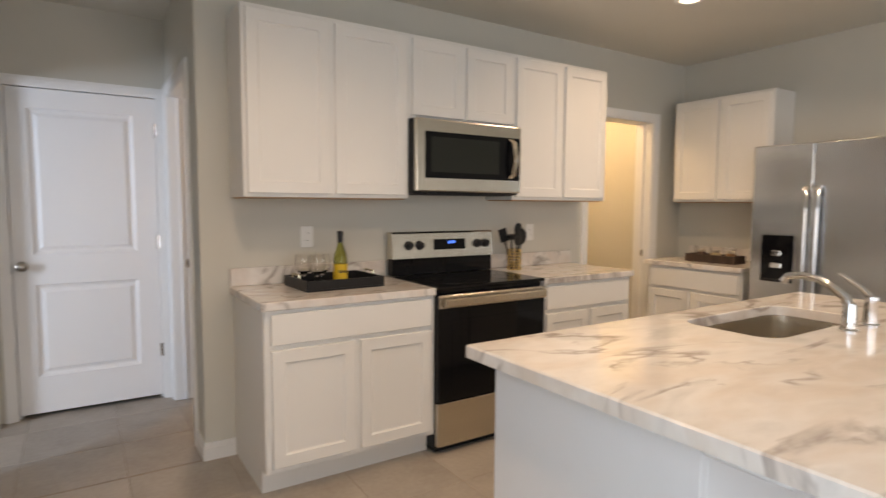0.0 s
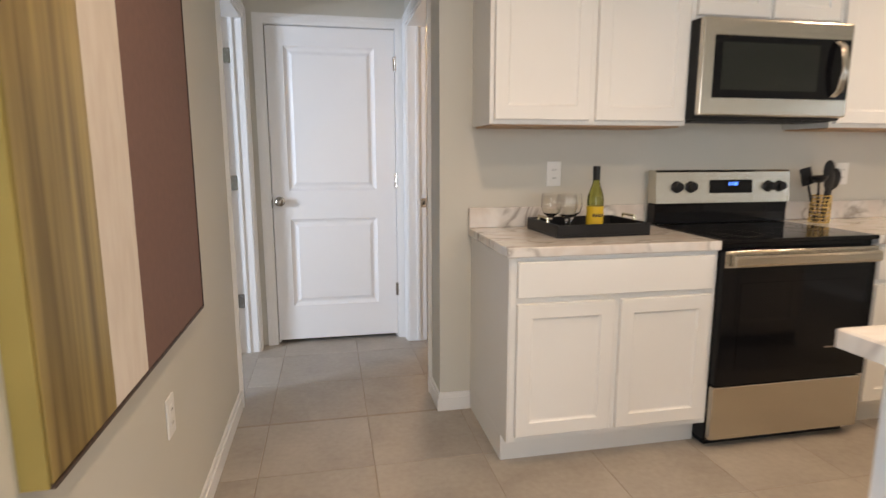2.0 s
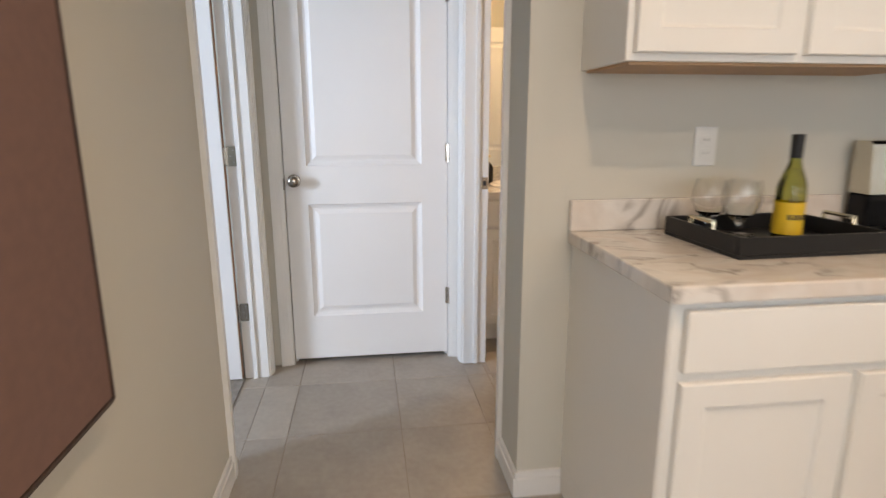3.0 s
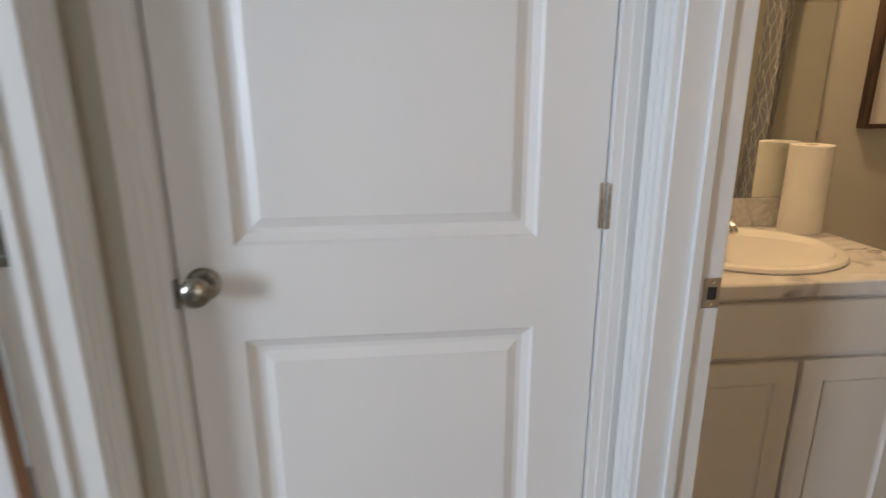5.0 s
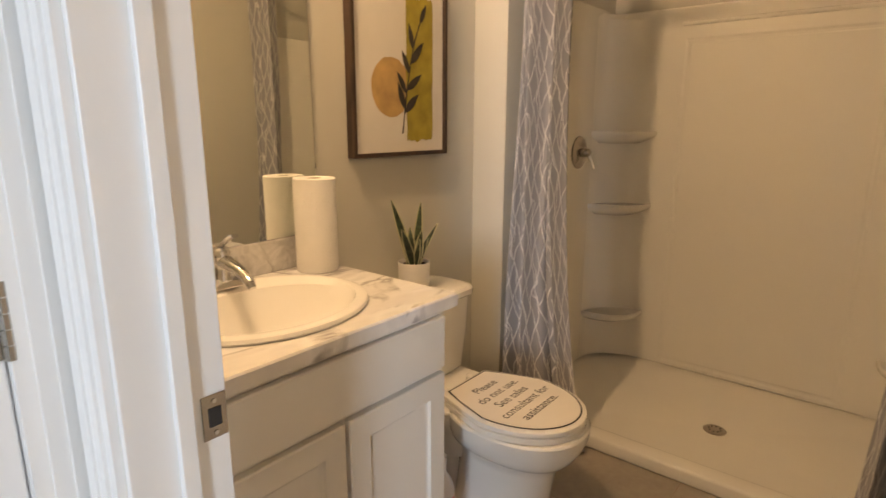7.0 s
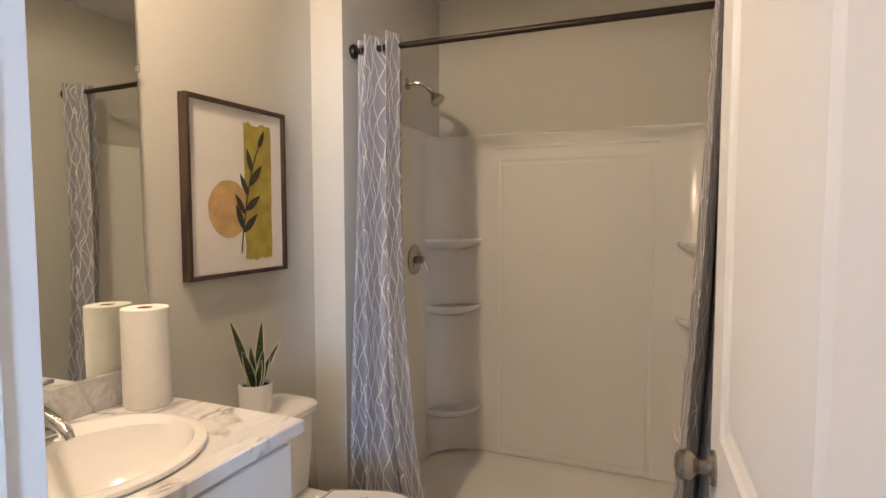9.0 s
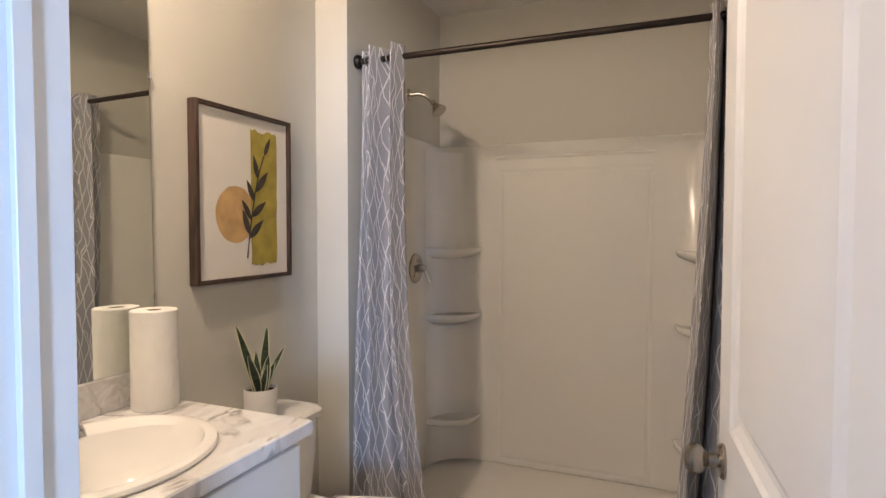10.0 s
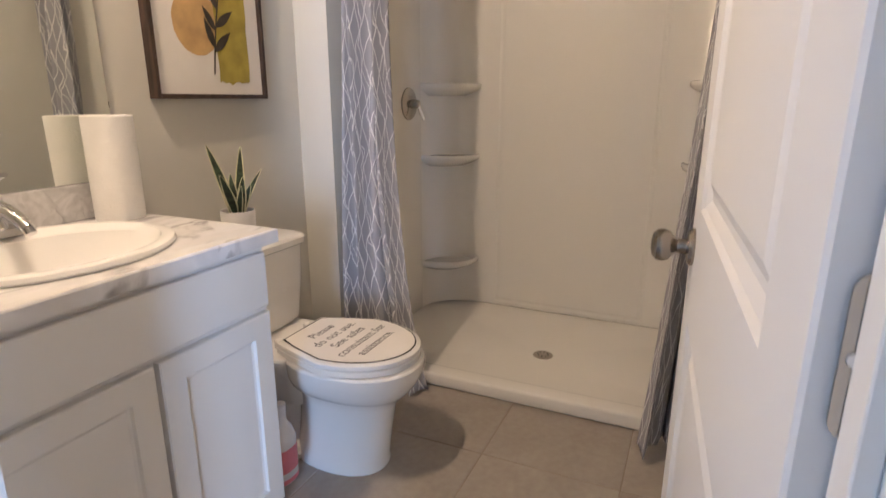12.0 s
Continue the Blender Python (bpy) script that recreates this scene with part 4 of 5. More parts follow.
def wine_bottle():
    b = thing("wine_bottle", (1.630, 2.888, TZ), "green glass wine bottle with yellow label", "bottle")
    prof = [(0, 0.0), (0.034, 0.0), (0.0365, 0.006), (0.0365, 0.135), (0.034, 0.155), (0.024, 0.185), (0.0155, 0.210), (0.0140, 0.240), (0.0140, 0.268)]
    part("glass_body", lathe(prof + [(0.0152, 0.270), (0.0152, 0.281), (0, 0.282)], 28), GREENGLASS, b, smooth=True)
    part("capsule", lathe([(0.0146, 0.222), (0.0149, 0.222), (0.0158, 0.270), (0.0158, 0.283), (0, 0.284)], 24), BLACKPL, b, "black foil capsule", smooth=True)
    lab = part("label", lathe([(0.0368, 0.022), (0.0372, 0.022), (0.0372, 0.108), (0.0368, 0.108)], 28), BOTTLELABEL, b, "yellow paper label", smooth=True)
    for k in range(5):
        a = radians(-125 + 17 * k)
        part("print_bar", box(-0.004, -0.0003, 0.062, 0.004, 0.0003, 0.076), LEAFINK, lab).matrix_local = pose(0.0374 * math.cos(a), 0.0374 * math.sin(a), 0, 0, 0, math.degrees(a) + 90)


wine_bottle()


def wine_glass(x, y, s=1.0):
    g = thing("wine_glass", (x, y, TZ), "clear short-stemmed wine glass standing on the tray", "glass", "glasses on the tray")
    out = [(0, 0), (0.030, 0.0), (0.030, 0.003), (0.006, 0.007), (0.0045, 0.030), (0.007, 0.040), (0.030, 0.058), (0.038, 0.082), (0.037, 0.110), (0.032, 0.130)]
    inn = [(0.0313, 0.130), (0.0363, 0.110), (0.0373, 0.082), (0.0292, 0.059), (0.0, 0.043)]
    part("glass_body", lathe([(r * s, h * s) for r, h in out + inn], 24), CLEAR, g, smooth=True)


for gx, gy in ((1.462, 2.985), (1.512, 2.925), (1.560, 2.975)):
    wine_glass(gx, gy, 1.22)


def utensil_crock():
    cx, cy = 2.945, 3.02
    c = thing("utensil_holder", (cx, cy, 0.914), "gold wire utensil holder", "utensil holder")
    rad = 0.046
    for z in (0.003, 0.022, 0.041, 0.060, 0.079, 0.098, 0.117, 0.136):
        pts = [(rad * math.cos(2 * math.pi * k / 20), rad * math.sin(2 * math.pi * k / 20), z) for k in range(21)]
        part("ring", tube(pts, 0.0030, 6, caps=False), GOLDW, c)
    for k in range(14):
        a = 2 * math.pi * k / 14
        part("wire", tube([(rad * math.cos(a), rad * math.sin(a), 0.002), (rad * math.cos(a + 0.35), rad * math.sin(a + 0.35), 0.136)], 0.0024, 6), GOLDW, c)
    part("base_plate", lathe([(0, 0.0), (rad, 0.0), (rad, 0.003), (0, 0.003)], 20), GOLDW, c)
    rng = random.Random(4)

    def utensil(kind, a, lean, length, label):
        u = thing("utensil", (cx + 0.018 * math.cos(a), cy + 0.018 * math.sin(a), 0.920), label, "utensil", "black cooking utensils")
        dx, dy = math.cos(a) * lean, math.sin(a) * lean
        top = (dx * length, dy * length, length)
        part("handle", tube([(0, 0, 0), top], [0.007, 0.0055], 8), BLACKPL, u)
        hd = bmesh.new()
        if kind == "spoon":
            lathe([(0, -0.004), (0.5, -0.003), (1, 0.0), (0.5, 0.003), (0, 0.004)], 20, hd, axis='y')
            bmesh.ops.scale(hd, vec=(0.042, 1.8, 0.056), verts=hd.verts[:])
        elif kind == "ladle":
            lathe([(0, -0.03), (0.02, -0.026), (0.036, -0.01), (0.038, 0.004), (0.034, 0.002), (0.0, -0.024)], 20, hd)
        else:
            box(-0.036, -0.002, -0.045, 0.036, 0.002, 0.045, bm=hd)
            bmesh.ops.bevel(hd, geom=hd.edges[:], offset=0.0015, segments=1, affect='EDGES')
        moved(hd, Matrix.Translation((top[0] * 1.13, top[1] * 1.13, length * 1.13)) @ Euler((-math.sin(a) * lean, math.cos(a) * lean, 0.5 * rng.random())).to_matrix().to_4x4())
        part("head", hd, BLACKPL, u, smooth=True)
    utensil("spoon", 0.35, 0.13, 0.225, "black slotted cooking spoon in the holder")
    utensil("turner", 2.7, 0.26, 0.20, "black slotted turner in the holder")
    utensil("spoon", -1.3, 0.06, 0.185, "black serving spoon in the holder")
    utensil("ladle", 3.5, 0.12, 0.20, "black soup ladle in the holder")
    utensil("spoon", 0.0, 0.22, 0.19, "black pasta server in the holder")


utensil_crock()


def cover_plate(at, rz, label, kind="outlet", w=0.072, h=0.118):
    """Wall plate standing on a wall, its face towards -y of its own frame."""
    p = thing("wall_plate", at, label, "outlet" if kind == "outlet" else "switch", "wall plates", rz)
    p.name = "wall_outlet" if kind == "outlet" else "light_switch"
    part("plate", box(-w / 2, -0.006, -h / 2, w / 2, 0, h / 2, 0.0025, seg=2), PLATE, p)
    if kind == "outlet":
        for dz in (-0.020, 0.020):
            f = part("receptacle", loft([[(a, -0.0062, b + dz) for a, b, _ in rrect(0, 0, 0, 0.0165, 0.0135, 0.008)], [(a, -0.0080, b + dz) for a, b, _ in rrect(0, 0, 0, 0.016, 0.013, 0.008)]]), PLATE, p)
            for dx in (-0.006, 0.006):
                part("slot", box(dx - 0.001, -0.0084, dz - 0.004, dx + 0.001, -0.0081, dz + 0.004), HOLESHADE, f)
    else:
        n = 2 if w > 0.1 else 1
        for k in range(n):
            cx = (k - (n - 1) / 2) * 0.046
            part("rocker", box(cx - 0.0165, -0.0095, -0.033, cx + 0.0165, -0.0062, 0.033, 0.0015), PLATE, p)


cover_plate((1.543, YK - 0.0005, 1.166), 0, "white duplex outlet above the worktop")
cover_plate((3.205, YK - 0.0005, 1.155), 0, "white duplex outlet above the worktop")
cover_plate((0.0005, 2.225, 0.515), 90, "white duplex outlet low on the wall")
cover_plate((0.0005, 1.268, 1.205), 90, "white two-gang rocker switch plate", "switch", 0.104)


def abstract_painting():
    y0, y1, z0, z1, d = 1.470, 2.535, 0.757, 2.20, 0.045
    a = thing("abstract_painting", (0, y0, z0), "deep canvas painted in gold, cream and mauve bands", "painting")
    a.matrix_world = pose(0, 0, 0)
    c = part("canvas", box(0.002, y0 + 0.004, z0 + 0.004, d - 0.003, y1 - 0.004, z1 - 0.004), GOLDEDGE, a, "gold painted canvas sides")
    part("gold_band", box(d - 0.0028, y0 + 0.003, z0 + 0.003, d, 1.742, z1 - 0.003, 0.0008), GOLDLEAF, a, "brushed antique gold band")
    part("cream_band", box(d - 0.0028, 1.7422, z0 + 0.003, d, 1.945, z1 - 0.003, 0.0008), CREAM, a, "cream plaster band")
    part("mauve_band", box(d - 0.0028, 1.9452, z0 + 0.003, d, y1 - 0.003, z1 - 0.003, 0.0008), MAUVE, a, "flat mauve brown band")
    e = d - 0.004
    for b, mat, words in (((0.0, y0 - 0.003, z0 - 0.003, e, y0 + 0.003, z1 + 0.003), GOLDEDGE, ""), ((0.0, y1 - 0.003, z0 - 0.003, d + 0.003, y1 + 0.004, z1 + 0.003), DARKWOOD, "thin dark wooden edging"),
                          ((0.0, y0 + 0.0032, z0 - 0.006, d + 0.003, y1 - 0.0032, z0 + 0.002), DARKWOOD, "thin dark wooden edging"), ((0.0, y0 + 0.0032, z1 - 0.003, e, y1 - 0.0032, z1 + 0.003), GOLDEDGE, "")):
        part("edge_strip", box(*b, 0.001), mat, a, words)


abstract_painting()


def counter_caddy():
    t = thing("counter_tray", (4.62, 2.60, 0.914), "dark wooden tray by the refrigerator", "tray")
    part("bottom", box(-0.08, -0.20, 0.0, 0.08, 0.20, 0.012), DARKWOOD, t)
    for b in ((-0.08, -0.20, 0.0122, -0.068, 0.20, 0.06), (0.068, -0.20, 0.0122, 0.08, 0.20, 0.06), (-0.0678, -0.20, 0.0122, 0.0678, -0.188, 0.06), (-0.0678, 0.188, 0.0122, 0.0678, 0.20, 0.06)):
        part("side", box(*b, 0.001), DARKWOOD, t)
    for k, (c, lab) in enumerate((((0.30, 0.16, 0.07), "brown jar"), ((0.5, 0.38, 0.22), "tan jar"), ((0.12, 0.07, 0.05), "dark jar"))):
        j = thing("jar", (4.62, 2.47 + 0.12 * k, 0.9265), lab + " with a lid standing in the tray", "jar", "jars in the tray")
        part("jar_body", lathe([(0, 0), (0.034, 0), (0.037, 0.01), (0.036, 0.055), (0.028, 0.065), (0, 0.066)], 18), worn("jar_glaze", c, 0.3, 0.1, 20), j, smooth=True)
        part("lid", lathe([(0.029, 0.066), (0.031, 0.068), (0.030, 0.082), (0, 0.084)], 18), worn("jar_lid", (0.45, 0.40, 0.33), 0.4), j, smooth=True)


counter_caddy()


# ---- bathroom ----
VX0, VX1, VYF = XB + 0.002, 1.828, 4.484


def vanity():
    v = thing("vanity_cabinet", (0, 0, 0), "white shaker bathroom vanity cabinet", "cabinet")
    h = 0.837
    bm = bmesh.new()
    box(VX0, VYF + 0.018, 0.10, VX0 + 0.016, YV - 0.001, h, bm=bm)
    box(VX1 - 0.016, VYF + 0.018, 0.0, VX1, YV - 0.001, h, bm=bm)
    box(VX0 + 0.016, VYF + 0.018, 0.10, VX1 - 0.016, YV - 0.001, 0.116, bm=bm)
    part("body", bm, CAB, v)
    part("face_frame", box(VX0, VYF, 0.10, VX1, VYF + 0.0178, h, 0.001), CAB, v)
    part("toe_kick", box(VX0, VYF + 0.07, 0, VX1 - 0.017, VYF + 0.086, 0.0998), CAB, v)
    part("drawer_front", box(VX0 + 0.022, VYF - 0.0195, 0.684, VX1 - 0.012, VYF - 0.0005, 0.822, 0.003), CAB, v)
    mid = 1.487
    shaker(v, VX0 + 0.022, 0.122, mid - 0.006, 0.669, y=VYF - 0.0005)
    shaker(v, mid + 0.006, 0.122, VX1 - 0.012, 0.669, y=VYF - 0.0005)


vanity()
SCX, SCY, SA, SB = 1.478, 4.735, 0.256, 0.226
CZ = 0.872


def vanity_top():
    t = thing("vanity_worktop", (0, 0, 0), "white marble-look vanity top with grey veins", "worktop")
    x0, y0, x1, y1, z0, z1 = VX0, 4.460, 1.862, YV - 0.001, 0.8375, CZ
    bm = bmesh.new()
    hole = oval(SCX, SCY, 0, SA - 0.02, SB - 0.02, 40)
    outer = []
    for p in hole:
        dx, dy = p[0] - SCX, p[1] - SCY
        ks = [((x1 if dx > 0 else x0) - SCX) / dx] if abs(dx) > 1e-9 else []
        ks += [((y1 if dy > 0 else y0) - SCY) / dy] if abs(dy) > 1e-9 else []
        k = min(ks)
        outer.append([SCX + dx * k, SCY + dy * k])
    for qx, qy in ((x0, y0), (x0, y1), (x1, y0), (x1, y1)):
        j = min(range(40), key=lambda q: (outer[q][0] - qx) ** 2 + (outer[q][1] - qy) ** 2)
        outer[j] = [qx, qy]
    rings = [[(p[0], p[1], z0) for p in hole], [(p[0], p[1], z1) for p in hole],
             [(SCX + (p[0] - SCX) * 0.987, SCY + (p[1] - SCY) * 0.987, z1) for p in outer], [(p[0], p[1], z1 - 0.004) for p in outer], [(p[0], p[1], z0) for p in outer]]
    vr = [[bm.verts.new(p) for p in r] for r in rings]
    vr.append(vr[0])
    for a, b in zip(vr, vr[1:]):
        for k in range(40):
            bm.faces.new((a[k], a[(k + 1) % 40], b[(k + 1) % 40], b[k]))
    part("slab", bm, VMARBLE, t)
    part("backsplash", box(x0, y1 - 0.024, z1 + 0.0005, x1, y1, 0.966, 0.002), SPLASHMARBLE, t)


vanity_top()


def washbasin():
    s = thing("washbasin", (0, 0, 0), "white oval drop-in porcelain washbasin", "sink")
    secs = [(SA - 0.004, SB - 0.004, 0.0005), (SA, SB, 0.006), (SA - 0.003, SB - 0.003, 0.013), (SA - 0.014, SB - 0.014, 0.017), (SA - 0.030, SB - 0.030, 0.015),
            (SA - 0.040, SB - 0.038, 0.004), (SA - 0.052, SB - 0.050, -0.03), (SA - 0.085, SB - 0.075, -0.085), (SA - 0.135, SB - 0.12, -0.125), (0.03, 0.03, -0.138)]
    bm = loft([oval(SCX, SCY - (0.022 if z < 0.0045 and k > 3 else 0), CZ + z, a, b - (0.02 if z < 0.0045 and k > 3 else 0), 48) for k, (a, b, z) in enumerate(secs)], cap=False)
    part("bowl", bm, PORCELAIN, s, smooth=True)
    part("drain", lathe([(0, CZ - 0.136), (0.022, CZ - 0.1365), (0.031, CZ - 0.1375)], 24, at=(SCX, SCY - 0.022, 0)), CHROME, s)


washbasin()


def basin_faucet():
    f = thing("basin_faucet", (1.485, 4.925, CZ + 0.014), "chrome single-lever basin faucet", "faucet")
    secs = [rrect(0, 0, 0.0, 0.080, 0.029, 0.028), rrect(0, 0, 0.010, 0.079, 0.028, 0.027), rrect(0, 0, 0.020, 0.070, 0.023, 0.022), rrect(0, 0, 0.026, 0.040, 0.020, 0.019)]
    part("deck_plate", loft(secs), CHROME, f, smooth=True)
    part("body", lathe([(0, 0.018), (0.030, 0.020), (0.026, 0.040), (0.0245, 0.072), (0.026, 0.080), (0.0245, 0.092), (0.016, 0.102), (0, 0.105)], 24), CHROME, f, smooth=True)
    part("spout", tube([(0, 0.004, 0.062), (0, -0.035, 0.066), (0, -0.075, 0.058), (0, -0.110, 0.044), (0, -0.128, 0.030)], [0.021, 0.0185, 0.016, 0.0145, 0.0135], 16), CHROME, f, smooth=True)
    part("aerator", tube([(0, -0.126, 0.032), (0, -0.134, 0.020)], 0.0115, 14), CHROME, f, smooth=True)
    lev = [(0.004, 0.98), (-0.012, 1.10), (-0.034, 1.24), (-0.058, 1.36), (-0.076, 1.40)]
    rings = []
    for (y, k), w in zip(lev, (0.014, 0.012, 0.0105, 0.0125, 0.010)):
        z = 0.1 * k
        rings.append([(dx, y, z + dz) for dx, dz in ((-w, 0), (-w * 0.6, 0.006), (w * 0.6, 0.006), (w, 0), (w * 0.6, -0.004), (-w * 0.6, -0.004))])
    part("lever", loft(rings), CHROME, f, "raised flat lever handle", smooth=True)
    part("lift_rod", tube([(0, 0.022, 0.02), (0, 0.022, 0.095)], 0.0025, 8), CHROME, f, smooth=True)
    part("rod_knob", lathe([(0, 0.092), (0.006, 0.094), (0.007, 0.100), (0.004, 0.106), (0, 0.107)], 12, at=(0, 0.022, 0)), CHROME, f, smooth=True)


basin_faucet()


def soap_bottle():
    s = thing("soap_dispenser", (1.235, 4.87, CZ), "dark soap bottle with a gold pump", "soap dispenser")
    part("bottle", lathe([(0, 0), (0.030, 0), (0.032, 0.005), (0.032, 0.10), (0.022, 0.118), (0.013, 0.122), (0.013, 0.13), (0, 0.13)], 20), BLACKPL, s, smooth=True)
    part("pump", tube([(0, 0, 0.13), (0, 0, 0.165), (0, -0.012, 0.172), (0, -0.045, 0.166)], 0.006, 10), GOLDW, s, "gold pump", smooth=True)


soap_bottle()


def wall_mirror():
    m = thing("wall_mirror", (0, 0, 0), "frameless rectangular bathroom mirror with clips", "mirror")
    x0, x1, z0, z1 = 1.118, 1.851, 0.9675, 2.012
    part("glass", moved(box(x0, -0.006, 0, x1, 0, z1 - z0), pose(0, YV - 0.0135, z0, -0.5, 0, 0)), MIRROR, m, "silvered glass leaning slightly back")
    for cx, cz in ((1.842, 1.165), (1.842, 1.80)):
        part("clip", box(cx + 0.0095, YV - 0.020, cz - 0.009, cx + 0.013, YV - 0.0005, cz + 0.009, 0.001), CHROME, m)


wall_mirror()


def bath_ceiling_light():
    v = thing("ceiling_light", (1.315, 4.655, CEIL), "nickel flush ceiling light with two round lamps, switched on", "ceiling light")
    part("base_plate", loft([rrect(0, 0, z, hx, hy, 0.05) for z, hx, hy in ((-0.001, 0.150, 0.065), (-0.010, 0.150, 0.065), (-0.014, 0.144, 0.059))]), NICKEL, v, smooth=True)
    for dx in (-0.075, 0.075):
        part("lamp_rim", lathe([(0.046, -0.0145), (0.052, -0.0145), (0.052, -0.034), (0.046, -0.036), (0.046, -0.0145)], 24, at=(dx, 0, 0)), NICKEL, v, smooth=True)
        part("diffuser", lathe([(0, -0.032), (0.045, -0.032)], 24, at=(dx, 0, 0)), BULB, v, "glowing round diffuser")


bath_ceiling_light()


def paper_towels():
    r = thing("paper_towel_roll", (1.787, 4.925, CZ), "white paper towel roll standing on the vanity", "paper towel")
    part("paper", lathe([(0.021, 0.0), (0.059, 0.0), (0.0605, 0.002), (0.0605, 0.266), (0.059, 0.268), (0.021, 0.268), (0.021, 0.0)], 40), PAPER, r, smooth=True)
    part("cardboard_tube", lathe([(0.0195, 0.001), (0.0208, 0.001), (0.0208, 0.2665), (0.0195, 0.2665), (0.0195, 0.001)], 24), worn("cardboard", (0.25, 0.17, 0.11), 0.9), r, smooth=True)


paper_towels()
TX = 2.195      # toilet's middle


def toilet():
    t = thing("toilet", (0, 0, 0), "white two-piece elongated toilet with lid closed", "toilet")
    # pedestal and bowl
    secs = []
    for z, a, b, yy, fr in ((0.0, 0.112, 0.168, 4.535, 1.0), (0.012, 0.114, 0.170, 4.535, 1.0), (0.03, 0.109, 0.165, 4.533, 1.0), (0.12, 0.102, 0.166, 4.52, 1.0), (0.225, 0.101, 0.166, 4.51, 1.05), (0.255, 0.108, 0.170, 4.505, 1.10), (0.275, 0.128, 0.184, 4.50, 1.12),
                         (0.30, 0.158, 0.200, 4.495, 1.12), (0.325, 0.172, 0.209, 4.49, 1.12), (0.355, 0.180, 0.215, 4.485, 1.12), (0.385, 0.184, 0.218, 4.485, 1.12), (0.392, 0.180, 0.214, 4.485, 1.12)):
        secs.append(oval(TX, yy, z, a, b, 40, 2.3, fr))
    part("bowl", loft(secs), PORCELAIN, t, smooth=True)
    part("back_deck", loft([rrect(TX, 4.79, z, hx, 0.165, 0.05) for z, hx in ((0.20, 0.09), (0.30, 0.105), (0.35, 0.15), (0.385, 0.165), (0.392, 0.16))]), PORCELAIN, t, smooth=True)
    part("trapway", loft([rrect(TX, yy, z, hx, hy, 0.05) for z, hx, hy, yy in ((0.0, 0.10, 0.14, 4.77), (0.02, 0.102, 0.142, 4.77), (0.05, 0.075, 0.12, 4.78), (0.20, 0.07, 0.11, 4.78), (0.32, 0.08, 0.12, 4.79))]), PORCELAIN, t, smooth=True)
    for sx in (-1, 1):
        part("bolt_cap", lathe([(0.013, 0.02), (0.013, 0.030), (0.008, 0.037), (0, 0.038)], 14, at=(TX + sx * 0.088, 4.72, 0.0)), PORCELAIN, t, smooth=True)

    def lid_outline(z, grow):
        pts = []
        for k in range(41):
            a = math.pi * k / 40
            pts.append((TX + (0.186 + grow) * math.cos(math.pi + a), 4.49 - (0.238 + grow) * math.sin(a) ** 0.96, z))
        pts.append((TX + 0.150 + grow, 4.60, z))
        pts.append((TX + 0.118 + grow, 4.688 + grow, z))
        pts.append((TX - 0.118 - grow, 4.688 + grow, z))
        pts.append((TX - 0.150 - grow, 4.60, z))
        return pts
    part("seat", loft([lid_outline(z, g) for z, g in ((0.3935, -0.006), (0.396, 0.0), (0.412, 0.0), (0.415, -0.005))]), PORCELAIN, t, smooth=True)
    lid = part("lid", loft([lid_outline(z, g) for z, g in ((0.4165, -0.006), (0.419, 0.0), (0.431, 0.0), (0.435, -0.006), (0.437, -0.02))]), PORCELAIN, t, smooth=True)
    part("paper_notice", loft([lid_outline(z, -0.014) for z in (0.4375, 0.4380)]), INKP, lid, "dark rim of the notice")
    part("notice_sheet", loft([lid_outline(z, -0.019) for z in (0.4384, 0.4387)]), worn("notice_paper", (0.80, 0.77, 0.73), 0.6), lid, "white printed notice sheet")
    for sx in (-1, 1):
        part("seat_hinge", lathe([(0, 0.392), (0.015, 0.392), (0.015, 0.418), (0.010, 0.424), (0, 0.425)], 14, at=(TX + sx * 0.075, 4.715, 0)), PORCELAIN, t, smooth=True)
    # tank
    part("tank", loft([rrect(TX, 4.893, z, hx, hy, 0.045) for z, hx, hy in ((0.393, 0.155, 0.075), (0.41, 0.172, 0.088), (0.55, 0.186, 0.098), (0.682, 0.192, 0.101))]), PORCELAIN, t, smooth=True)
    part("tank_lid", loft([rrect(TX, 4.889, z, hx, hy, 0.05) for z, hx, hy in ((0.683, 0.196, 0.106), (0.688, 0.202, 0.112), (0.708, 0.202, 0.112), (0.717, 0.194, 0.104), (0.719, 0.18, 0.09))]), PORCELAIN, t, smooth=True)
    part("flush_lever", tube([(TX - 0.145, 4.785, 0.64), (TX - 0.145, 4.772, 0.64), (TX - 0.115, 4.768, 0.636), (TX - 0.075, 4.768, 0.630)], 0.007, 8), CHROME, t, "chrome flush lever", smooth=True)
    part("supply_hose", tube([(TX - 0.17, YV - 0.01, 0.16), (TX - 0.17, 4.96, 0.16), (TX - 0.19, 4.93, 0.22), (TX - 0.16, 4.90, 0.33), (TX - 0.135, 4.89, 0.40)], 0.006, 8), RUBBER, t, "braided supply hose")
    # printed words on the notice
    for k, line in enumerate(("Please", "do not use.", "See sales", "consultant for", "assistance.")):
        cu = bpy.data.curves.new("words", 'FONT')
        cu.body, cu.size, cu.align_x = line, 0.046, 'CENTER'
        tmp = bpy.data.objects.new("words", cu)
        scene.collection.objects.link(tmp)
        bpy.context.view_layer.update()
        me = bpy.data.meshes.new_from_object(tmp.evaluated_get(bpy.context.evaluated_depsgraph_get()))
        bpy.data.objects.remove(tmp)
        me.materials.append(INKP)
        w = new("printed_line", me)
        w.parent = lid
        w.matrix_local = pose(TX, 4.585 - k * 0.052, 0.4392)


toilet()


